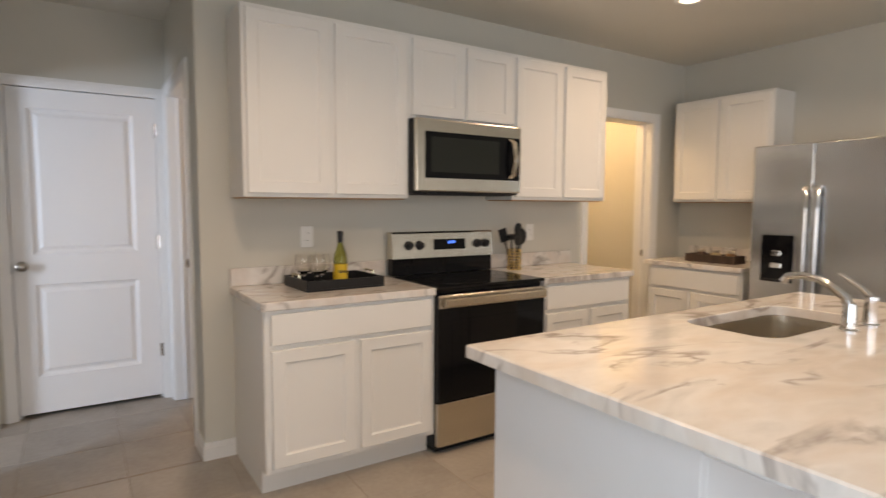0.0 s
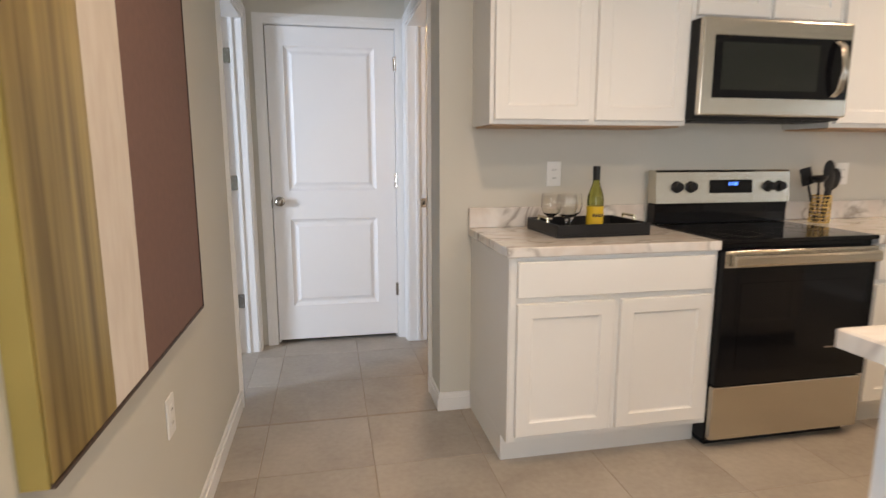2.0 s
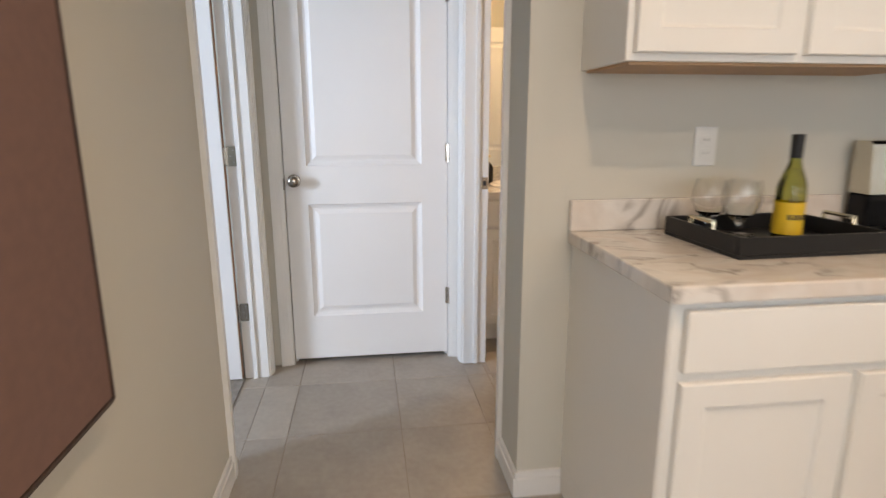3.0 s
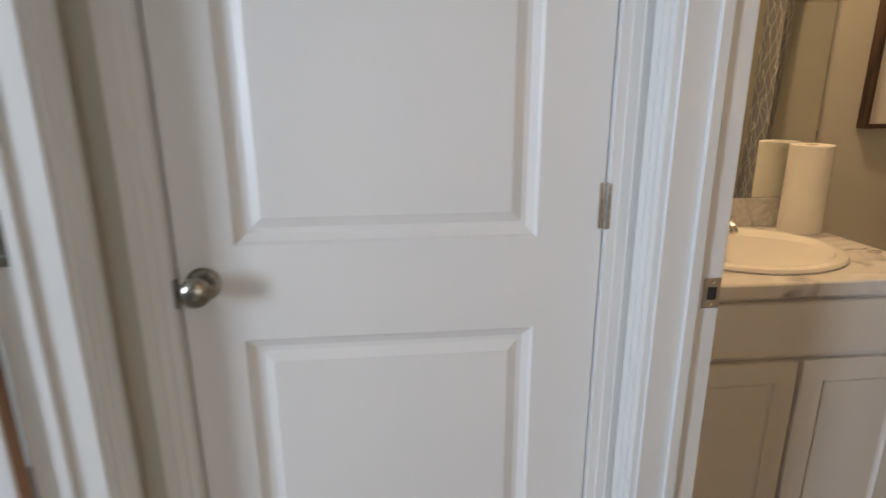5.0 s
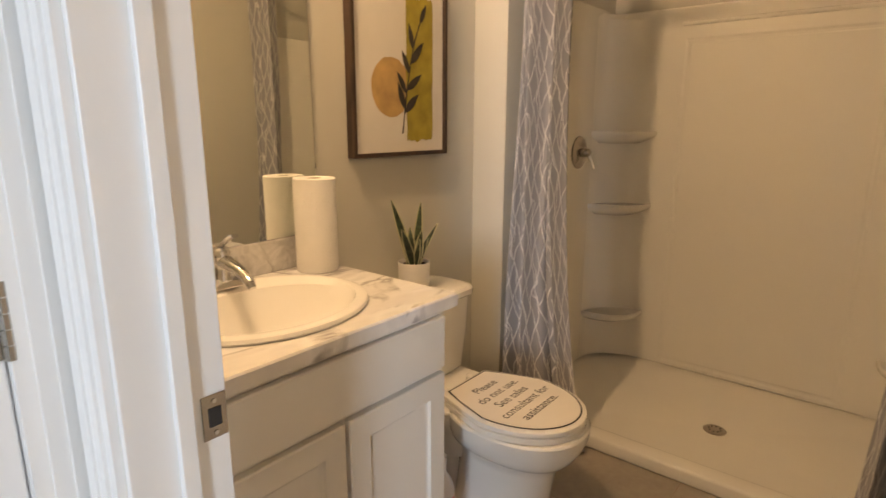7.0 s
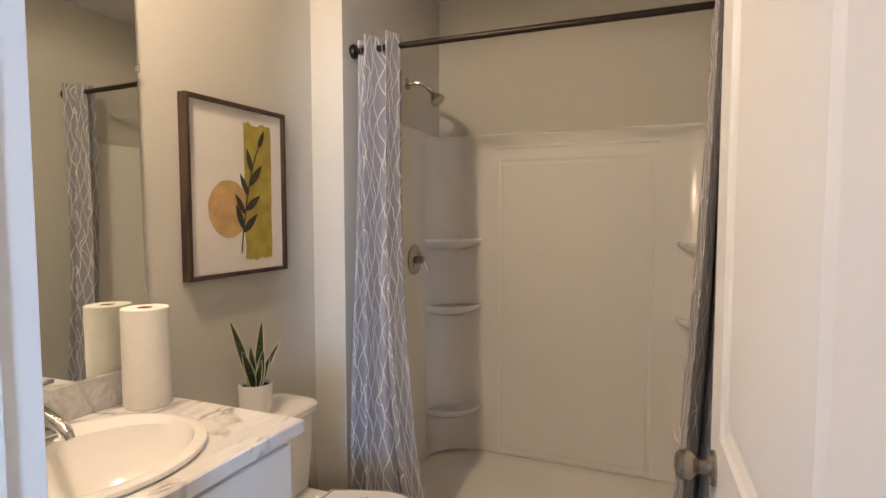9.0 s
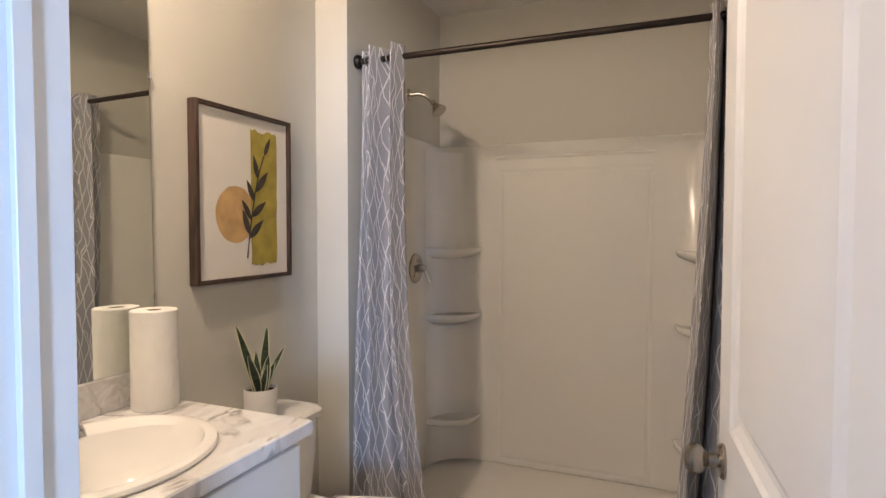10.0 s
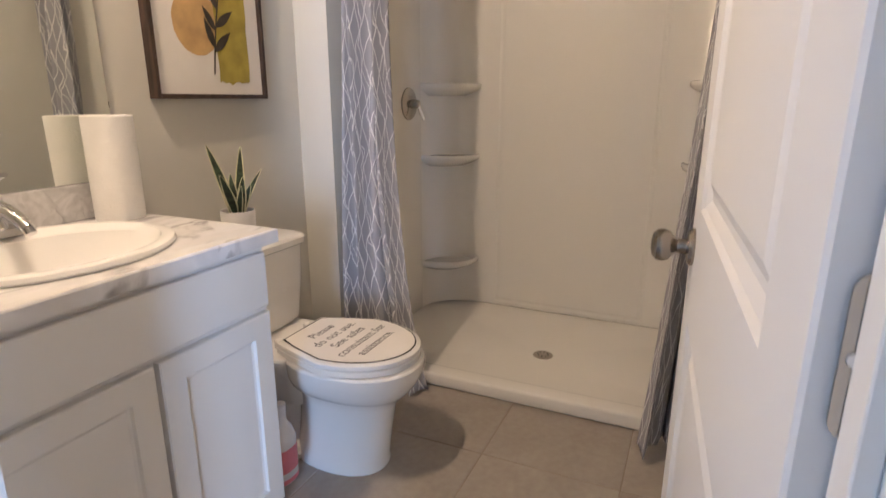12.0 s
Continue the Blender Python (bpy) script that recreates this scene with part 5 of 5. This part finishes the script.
def snake_plant():
    px, py, pz = 2.165, 4.885, 0.7195
    p = thing("potted_plant", (px, py, pz), "small snake plant in a white ceramic pot on the tank", "plant")
    part("pot", lathe([(0, 0), (0.040, 0), (0.045, 0.004), (0.0535, 0.040), (0.0545, 0.108), (0.053, 0.110), (0.0505, 0.108), (0.050, 0.096), (0, 0.096)], 32), POT, p, "white ceramic pot", smooth=True)
    part("soil", lathe([(0.0495, 0.0965), (0.03, 0.099), (0, 0.100)], 20), SOIL, p)
    rng = random.Random(7)
    for a, lean, ln_, w in ((2.5, 0.27, 0.228, 0.0115), (0.05, 0.12, 0.215, 0.0125), (3.4, 0.50, 0.140, 0.0105), (-0.35, 0.58, 0.140, 0.0095), (1.2, 0.12, 0.13, 0.010), (-1.5, 0.16, 0.125, 0.0105), (4.3, 0.35, 0.10, 0.009), (5.6, 0.35, 0.095, 0.009)):
        bm, be = bmesh.new(), bmesh.new()
        n = 9
        rows, edge = [], []
        tw = rng.uniform(-0.8, 0.8)
        for i in range(n):
            f = i / (n - 1)
            wid = w * (0.55 + 0.75 * math.sin(min(1, f * 1.25 + 0.12) * math.pi / 1.35)) * (1 - f ** 5) + 0.0004
            cx = 0.014 * math.cos(a) + math.cos(a) * lean * ln_ * f ** 1.3
            cy = 0.014 * math.sin(a) + math.sin(a) * lean * ln_ * f ** 1.3
            fa = 2.29 + 0.7 * tw + 0.5 * tw * f
            ux, uy = math.cos(fa), math.sin(fa)
            nx, ny = -uy, ux
            z = 0.095 + ln_ * f
            th = 0.0022 * (1 - f * 0.7)
            ring = [(cx - ux * wid, cy - uy * wid, z), (cx - nx * th, cy - ny * th, z), (cx + ux * wid, cy + uy * wid, z), (cx + nx * th, cy + ny * th, z)]
            rows.append(ring)
            ew = wid + 0.0026 * (1 - f * 0.4)
            edge.append([(cx - ux * ew, cy - uy * ew, z), (cx - ux * wid * 0.85 - nx * th * 0.7, cy - uy * wid * 0.85 - ny * th * 0.7, z), (cx - ux * wid * 0.85 + nx * th * 0.7, cy - uy * wid * 0.85 + ny * th * 0.7, z)])
            edge.append([(cx + ux * ew, cy + uy * ew, z), (cx + ux * wid * 0.85 - nx * th * 0.7, cy + uy * wid * 0.85 - ny * th * 0.7, z), (cx + ux * wid * 0.85 + nx * th * 0.7, cy + uy * wid * 0.85 + ny * th * 0.7, z)])
        loft(rows, bm)
        loft(edge[0::2], be)
        loft(edge[1::2], be)
        lf = part("leaf", bm, LEAF, p, "dark green sword leaf", smooth=True)
        part("leaf_margin", be, LEAFEDGE, lf, "pale leaf margin")


snake_plant()


def framed_print():
    x0, x1, z0, z1 = 1.996, 2.464, 1.181, 1.768
    yb, yf = YV - 0.001, YV - 0.036
    a = thing("framed_print", (0, 0, 0), "dark wood framed botanical print in ochre and olive", "picture")
    w = 0.014
    for b in ((x0, yf, z0, x0 + w, yb, z1), (x1 - w, yf, z0, x1, yb, z1), (x0 + w + 0.0003, yf, z0, x1 - w - 0.0003, yb, z0 + w), (x0 + w + 0.0003, yf, z1 - w, x1 - w - 0.0003, yb, z1)):
        part("frame_bar", box(*b, 0.0012), DARKWOOD, a)
    ys = yf + 0.014
    s = part("sheet", box(x0 + w, ys, z0 + w, x1 - w, yb - 0.002, z1 - w), ARTPAPER, a, "cream art paper")
    rng = random.Random(3)
    W, Hh = x1 - x0, z1 - z0

    def at(u, v, k):
        return (x0 + u * W, ys - 0.0006 * k, z0 + v * Hh)
    pts = []
    for k in range(12):
        pts.append(at(0.55 + rng.uniform(-.004, .006), 0.905 - 0.82 * k / 11, 2))
    for k in range(9):
        pts.append(at(0.57 + 0.26 * k / 8, 0.085 + rng.uniform(-.014, .014), 2))
    for k in range(12):
        pts.append(at(0.845 + rng.uniform(-.004, .006), 0.10 + 0.79 * k / 11, 2))
    for k in range(9):
        pts.append(at(0.83 - 0.26 * k / 8, 0.90 + rng.uniform(-.012, .012), 2))
    part("olive_block", flat(pts), OLIVE, s, "olive brushed block")
    c = [at(0.392 + (0.198 + rng.uniform(-.004, .004)) * math.cos(2 * math.pi * k / 40), 0.390 + (0.166 + rng.uniform(-.003, .003)) * math.sin(2 * math.pi * k / 40), 1) for k in range(40)]
    part("ochre_disc", flat(c), OCHRE, s, "ochre watercolour disc")
    stem = [(0.505, 0.13), (0.525, 0.24), (0.56, 0.40), (0.60, 0.54), (0.645, 0.66), (0.70, 0.76)]
    bm = bmesh.new()
    for (u0, v0), (u1, v1) in zip(stem, stem[1:]):
        flat([at(u0 - .007, v0, 3), at(u0 + .007, v0, 3), at(u1 + .006, v1, 3), at(u1 - .006, v1, 3)], bm=bm)
    part("stem", bm, LEAFINK, s)
    for u, v, ang, ln_ in ((0.70, 0.76, 62, .15), (0.625, 0.61, 105, .17), (0.645, 0.66, 55, .0), (0.60, 0.53, 48, .20), (0.585, 0.47, 118, .17), (0.555, 0.38, 35, .19), (0.55, 0.36, 125, .17), (0.525, 0.25, 40, .20), (0.53, 0.27, 112, .19)):
        if ln_ == 0:
            continue
        ca, sa = math.cos(radians(ang)), math.sin(radians(ang))
        pp = []
        for k in range(9):
            f = k / 8
            pp.append((f, 0.145 * math.sin(math.pi * f ** 0.8)))
        ring = pp + [(f, -g) for f, g in pp[-2:0:-1]]
        part("printed_leaf", flat([at(u + (f * ca - g * sa) * ln_ * 1.05, v + (f * sa + g * ca) * ln_ * 0.88, 4) for f, g in ring]), LEAFINK, s)


framed_print()


def cleaner_bottle():
    b = thing("cleaner_bottle", (2.0, 4.628, 0), "white bathroom cleaner bottle with a pink label on the floor", "bottle")
    part("bottle", loft([oval(0, 0, z, a, c, 24, 2.6) for z, a, c in ((0, 0.040, 0.030), (0.006, 0.046, 0.034), (0.15, 0.046, 0.034), (0.185, 0.036, 0.026), (0.21, 0.018, 0.017), (0.235, 0.016, 0.016))]), WHITEPL, b, smooth=True)
    part("cap", lathe([(0.019, 0.236), (0.019, 0.268), (0.015, 0.272), (0, 0.272)], 18), WHITEPL, b, smooth=True)
    part("label", loft([oval(0, 0, z, 0.0466, 0.0346, 24, 2.6) for z in (0.045, 0.125)], cap=False), PINK, b, "pink paper label")
    part("base_band", loft([oval(0, 0, z, 0.0466, 0.0346, 24, 2.6) for z in (0.006, 0.022)], cap=False), PINK, b)


cleaner_bottle()


# ---- shower ----
def shower_pan():
    p = thing("shower_pan", (0, 0, 0), "white acrylic shower base with low threshold", "shower base")
    x0, x1, y0, y1 = 2.742, XBK - 0.004, YN + 0.004, YW - 0.002
    part("threshold", box(x0, y0, 0.0, 2.828, y1, 0.060, 0.012, seg=3), SURROUND, p, smooth=True)
    bm = bmesh.new()
    cx, cy = 3.17, 4.088
    outer = rrect((2.8285 + x1) / 2, (y0 + y1) / 2, 0.046, (x1 - 2.8285) / 2, (y1 - y0) / 2, 0.012, 6)
    inner = rrect((2.8285 + x1) / 2, (y0 + y1) / 2, 0.032, (x1 - 2.8285) / 2 - 0.05, (y1 - y0) / 2 - 0.05, 0.05, 6)
    drn = [(cx + 0.05 * math.cos(k), cy + 0.05 * math.sin(k), 0.027) for k in [math.atan2(p_[1] - cy, p_[0] - cx) for p_ in inner]]
    loft([outer, inner, drn], bm, cap=False)
    bm.faces.new([bm.verts.new(q) for q in drn])
    part("pan_floor", bm, SURROUND, p, smooth=True)
    d = part("drain", lathe([(0, 0.0325), (0.038, 0.0320), (0.044, 0.0295), (0.046, 0.0275)], 28, at=(cx, cy, 0)), NICKEL, p, "round metal drain grate", smooth=True)
    for k in range(8):
        a = math.pi * k / 4
        part("slot", lathe([(0, 0.0326), (0.0042, 0.0326)], 8, at=(cx + 0.024 * math.cos(a), cy + 0.024 * math.sin(a), 0.0002)), HOLESHADE, d)


shower_pan()


def shower_surround():
    s = thing("shower_surround", (0, 0, 0), "glossy white moulded shower wall surround with corner shelves", "shower surround")
    zb, zt = 0.048, 1.826
    xb = XBK - 0.014
    yl, yr = YW - 0.015, YN + 0.013
    # back panel with a raised rim round a shallow field and a ledge near its top
    part("back_panel", moved(panelled(yl - yr - 0.001, zt - zb, 0.012, [(0.345, 0.02, 1.145, 1.636)], [(0.010, 0.004), (0.020, 0.004), (0.026, 0.0015)], back=False, chamfer=0.006),
                             Matrix(((0, 1, 0, xb), (-1, 0, 0, yl - 0.0005), (0, 0, 1, zb), (0, 0, 0, 1)))), SURROUND, s)
    part("side_panel", box(2.830, yl, zb, xb - 0.001, YW - 0.001, zt, 0.005, seg=2), SURROUND, s, smooth=True)
    part("side_panel", box(2.830, YN + 0.001, zb, xb - 0.001, yr, zt, 0.005, seg=2), SURROUND, s, smooth=True)
    # soft top ledge along the back
    part("top_ledge", loft([[(xb - 0.0005, y, zt - 0.066), (xb - 0.006, y, zt - 0.068), (xb - 0.009, y, zt - 0.073), (xb - 0.009, y, zt - 0.079), (xb - 0.006, y, zt - 0.084), (xb - 0.0005, y, zt - 0.086)] for y in (yl - 0.33, yr + 0.34)]), SURROUND, s, smooth=True)
    for side in (1, -1):
        yc = yl if side == 1 else yr
        # hollow corner column
        pts = []
        for k in range(13):
            a = radians(90 * k / 12)
            pts.append((xb - 0.0015 - 0.20 * (1 - math.sin(a)), yc - side * (0.0015 + 0.25 * (1 - math.cos(a)))))
        pts = [(xb - 0.215, yc - side * 0.0005)] + pts + [(xb - 0.0005, yc - side * 0.272)]
        bm = bmesh.new()
        lo = [bm.verts.new((x, y, zb + 0.002)) for x, y in pts]
        hi = [bm.verts.new((x, y, zt - 0.04)) for x, y in pts]
        tp = [bm.verts.new((x + (xb - 0.001 - x) * 0.3, y + (yc - side * 0.001 - y) * 0.3, zt - 0.012)) for x, y in pts]
        for a_, b_ in ((lo, hi), (hi, tp)):
            for k in range(len(pts) - 1):
                bm.faces.new((a_[k], a_[k + 1], b_[k + 1], b_[k]))
        part("corner_column", bm, SURROUND, s, smooth=True)
        for z in (1.255, 0.892, 0.318):
            ring = [(xb - 0.001, yc - side * 0.001)]
            for k in range(13):
                a = radians(90 * k / 12)
                ring.append((xb - 0.001 - 0.215 * math.cos(a) ** 0.75, yc - side * (0.001 + 0.248 * math.sin(a) ** 0.75)))
            secs = []
            for dz, sc in ((-0.060, 0.66), (-0.040, 0.86), (-0.028, 0.955), (-0.018, 0.99), (-0.006, 1.0), (0.001, 0.99), (0.003, 0.96), (-0.003, 0.90)):
                secs.append([(ring[0][0] + (x - ring[0][0]) * sc, ring[0][1] + (y - ring[0][1]) * sc, z + dz) for x, y in ring])
            part("corner_shelf", loft(secs), SURROUND, s, smooth=True)


shower_surround()


def shower_fittings():
    h = thing("wall_shower", (3.265, YW, 2.04), "brushed nickel shower head on a short arm", "shower head")
    part("flange", lathe([(0, -0.001), (0.030, -0.001), (0.028, -0.006), (0.012, -0.012), (0, -0.012)], 22, axis='y'), NICKEL, h, smooth=True)
    part("arm", tube([(0, -0.008, 0), (0.01, -0.05, 0.004), (0.02, -0.085, -0.008), (0.03, -0.115, -0.035)], 0.0095, 12), NICKEL, h, smooth=True)
    hd = lathe([(0, 0.0), (0.012, 0.0), (0.014, 0.014), (0.012, 0.022), (0.022, 0.040), (0.037, 0.066), (0.038, 0.074), (0.030, 0.077), (0, 0.077)], 24)
    part("spray_head", moved(hd, Matrix.Translation((0.03, -0.115, -0.035)) @ Euler((radians(140), 0, radians(-12))).to_matrix().to_4x4()), NICKEL, h, "bell-shaped spray head", smooth=True)
    v = thing("shower_valve", (3.310, YW - 0.0155, 1.156), "chrome shower valve with lever handle", "shower valve")
    part("escutcheon", lathe([(0, -0.0), (0.078, -0.0), (0.076, -0.006), (0.050, -0.014), (0.024, -0.018), (0, -0.018)], 32, axis='y'), NICKEL, v, smooth=True)
    part("hub", lathe([(0.022, -0.016), (0.020, -0.050), (0.014, -0.058), (0, -0.060)], 20, axis='y'), NICKEL, v, smooth=True)
    part("lever", tube([(0, -0.046, 0.004), (0.006, -0.056, -0.02), (0.016, -0.066, -0.055), (0.02, -0.072, -0.075)], [0.010, 0.009, 0.0075, 0.007], 10), CHROME, v, smooth=True)


shower_fittings()
RODX, RODZ = 2.757, 2.066


def curtain_rod():
    r = thing("curtain_rod", (RODX, YW, RODZ), "dark bronze shower curtain rod", "curtain rod")
    r.matrix_world = pose(0, 0, 0)
    part("rod", tube([(RODX, YW - 0.012, RODZ), (RODX, YN + 0.012, RODZ)], 0.0128, 16), BRONZE, r, smooth=True)
    for y, s in ((YW, -1), (YN, 1)):
        part("end_flange", lathe([(0, s * 0.001), (0.028, s * 0.001), (0.030, s * 0.012), (0.024, s * 0.022), (0.0135, s * 0.026)], 22, at=(RODX, y, RODZ), axis='y'), BRONZE, r, smooth=True)


curtain_rod()


def curtain(y_a, y_b, y_a2, y_b2, folds, out, label, seed, zlo, flare=1.5):
    """A gathered cloth from y_a to y_b at its top and from y_a2 to y_b2 at its hem, with deep folds; out: how far its hem hangs off the rod."""
    c = thing("shower_curtain", (RODX, (y_a + y_b) / 2, RODZ), label, "shower curtain", "shower curtains")
    c.matrix_world = pose(0, 0, 0)
    rng = random.Random(seed)
    ph = [rng.uniform(-0.5, 0.5) for _ in range(folds * 2 + 2)]
    bm = bmesh.new()
    uvl = bm.loops.layers.uv.new("UVMap")
    nu, nz = folds * 32, 70
    zt = RODZ + 0.045
    grid = []
    for j in range(nz + 1):
        f = j / nz
        z = zt + (zlo - zt) * f
        row = []
        length = 0.0
        last = None
        for i in range(nu + 1):
            u = i / nu
            k = u * folds
            ya, yb = y_a + (y_a2 - y_a) * f ** flare, y_b + (y_b2 - y_b) * f ** flare
            i0 = int(k) % len(ph)
            jit = ph[i0] * (1 - (k % 1)) + ph[(i0 + 1) % len(ph)] * (k % 1)
            amp = 0.058 + 0.010 * f + 0.016 * math.sin(5 * jit + 4 * f)
            x = RODX + amp * math.sin(2 * math.pi * k + 0.8 * jit * f) + 0.016 * (0.4 + f) * math.sin(2 * math.pi * k * 3.1 + 2.0 * jit + seed) + 0.010 * math.sin(5.1 * k + 6 * f + seed) * f - out * f ** 1.6
            y = ya + (yb - ya) * (u + 0.10 * math.sin(4 * math.pi * k) / folds / 2 + 0.025 * f * math.sin(7 * f + 9 * u + seed))
            p = Vector((x, y, z + 0.006 * math.sin(2 * math.pi * k) * (1 - f)))
            if last is not None:
                length += (Vector((p.x, p.y)) - last).length
            last = Vector((p.x, p.y))
            row.append((bm.verts.new(p), length, z))
        grid.append(row)
    base = [r[1] for r in grid[nz // 2]]
    for j in range(nz):
        for i in range(nu):
            fc = bm.faces.new((grid[j][i][0], grid[j][i + 1][0], grid[j + 1][i + 1][0], grid[j + 1][i][0]))
            for lp, (jj, ii) in zip(fc.loops, ((j, i), (j, i + 1), (j + 1, i + 1), (j + 1, i))):
                lp[uvl].uv = (base[ii], grid[jj][ii][2])
    me = mesh_of(bm, "cloth", CURTAIN, True)
    cl = new("cloth", me)
    cl.parent = c
    so = cl.modifiers.new("thickness", 'SOLIDIFY')
    so.thickness = 0.0012
    for k in range(folds * 2):
        y = y_a + (y_b - y_a) * (k + 0.5) / (folds * 2)
        pts = [(RODX + 0.021 * math.cos(a), y, RODZ + 0.021 * math.sin(a)) for a in [2 * math.pi * q / 16 for q in range(17)]]
        part("grommet", tube(pts, 0.003, 6, caps=False), CHROME, c, "metal grommet", smooth=True)


curtain(4.836, 4.635, 4.845, 4.435, 2, 0.090, "grey shower curtain with white twig pattern, gathered by the wall", 1, 0.020, 3.6)
curtain(YN + 0.045, YN + 0.17, YN + 0.06, YN + 0.285, 2, 0.12, "grey shower curtain with white twig pattern, gathered behind the door", 2, 0.03)


# ---- floor tiles ----
TS, GAP = 0.46, 0.0035
tile_mesh = {}


def lay(x0, y0, x1, y1, ox, oy):
    for i in range(math.floor((x0 - ox) / TS), math.ceil((x1 - ox) / TS)):
        for j in range(math.floor((y0 - oy) / TS), math.ceil((y1 - oy) / TS)):
            a0, a1 = max(x0, ox + i * TS + GAP / 2), min(x1, ox + (i + 1) * TS - GAP / 2)
            b0, b1 = max(y0, oy + j * TS + GAP / 2), min(y1, oy + (j + 1) * TS - GAP / 2)
            if a1 - a0 < 0.012 or b1 - b0 < 0.012:
                continue
            w, h = round(a1 - a0, 3), round(b1 - b0, 3)
            if (w, h) not in tile_mesh:
                c = 0.0018
                bm = loft([[(sx * (w / 2 - e), sy * (h / 2 - e), z) for sx, sy in ((-1, -1), (1, -1), (1, 1), (-1, 1))] for e, z in ((0, -0.006), (0, -c), (c, 0))])
                tile_mesh[w, h] = mesh_of(bm, "tile", TILE)
            t = new("tile", tile_mesh[w, h])
            t.location = ((a0 + a1) / 2, (b0 + b1) / 2, 0)
            t.parent = floor


lay(0.001, 0.0, XR - 0.001, YK - 0.001, 0.161, 2.718)
lay(0.001, YK, 0.979, YD + 0.10, 0.161, 2.718)
lay(0.98, 3.459, XB - 0.001, 4.221, 0.621, 2.718)
lay(XB, YN + 0.001, XBK, YV - 0.001, 2.383 - TS * 3, 2.718)
lay(3.801, YK, XR - 0.001, PANTRY_END, 0.161, 2.718)
lay(-0.115, 3.459, -0.0005, 4.211, -0.115, 2.718)
# the great room behind, past the nearest three hundred, stays one piece
bm = bmesh.new()
i0 = math.floor(-0.161 / TS)
for i in range(i0, 12):
    for j in range(-16, -5):
        a0, a1 = max(0.001, 0.161 + i * TS + GAP / 2), min(XR - 0.001, 0.161 + (i + 1) * TS - GAP / 2)
        b0, b1 = max(YS, 2.718 + j * TS + GAP / 2), min(-0.0035, 2.718 + (j + 1) * TS - GAP / 2)
        if a1 - a0 > 0.01 and b1 - b0 > 0.01:
            box(a0, b0, -0.006, a1, b1, 0, bm=bm)
far = part("far_tiles", bm, TILE, floor)
far["kind"] = "stuff"
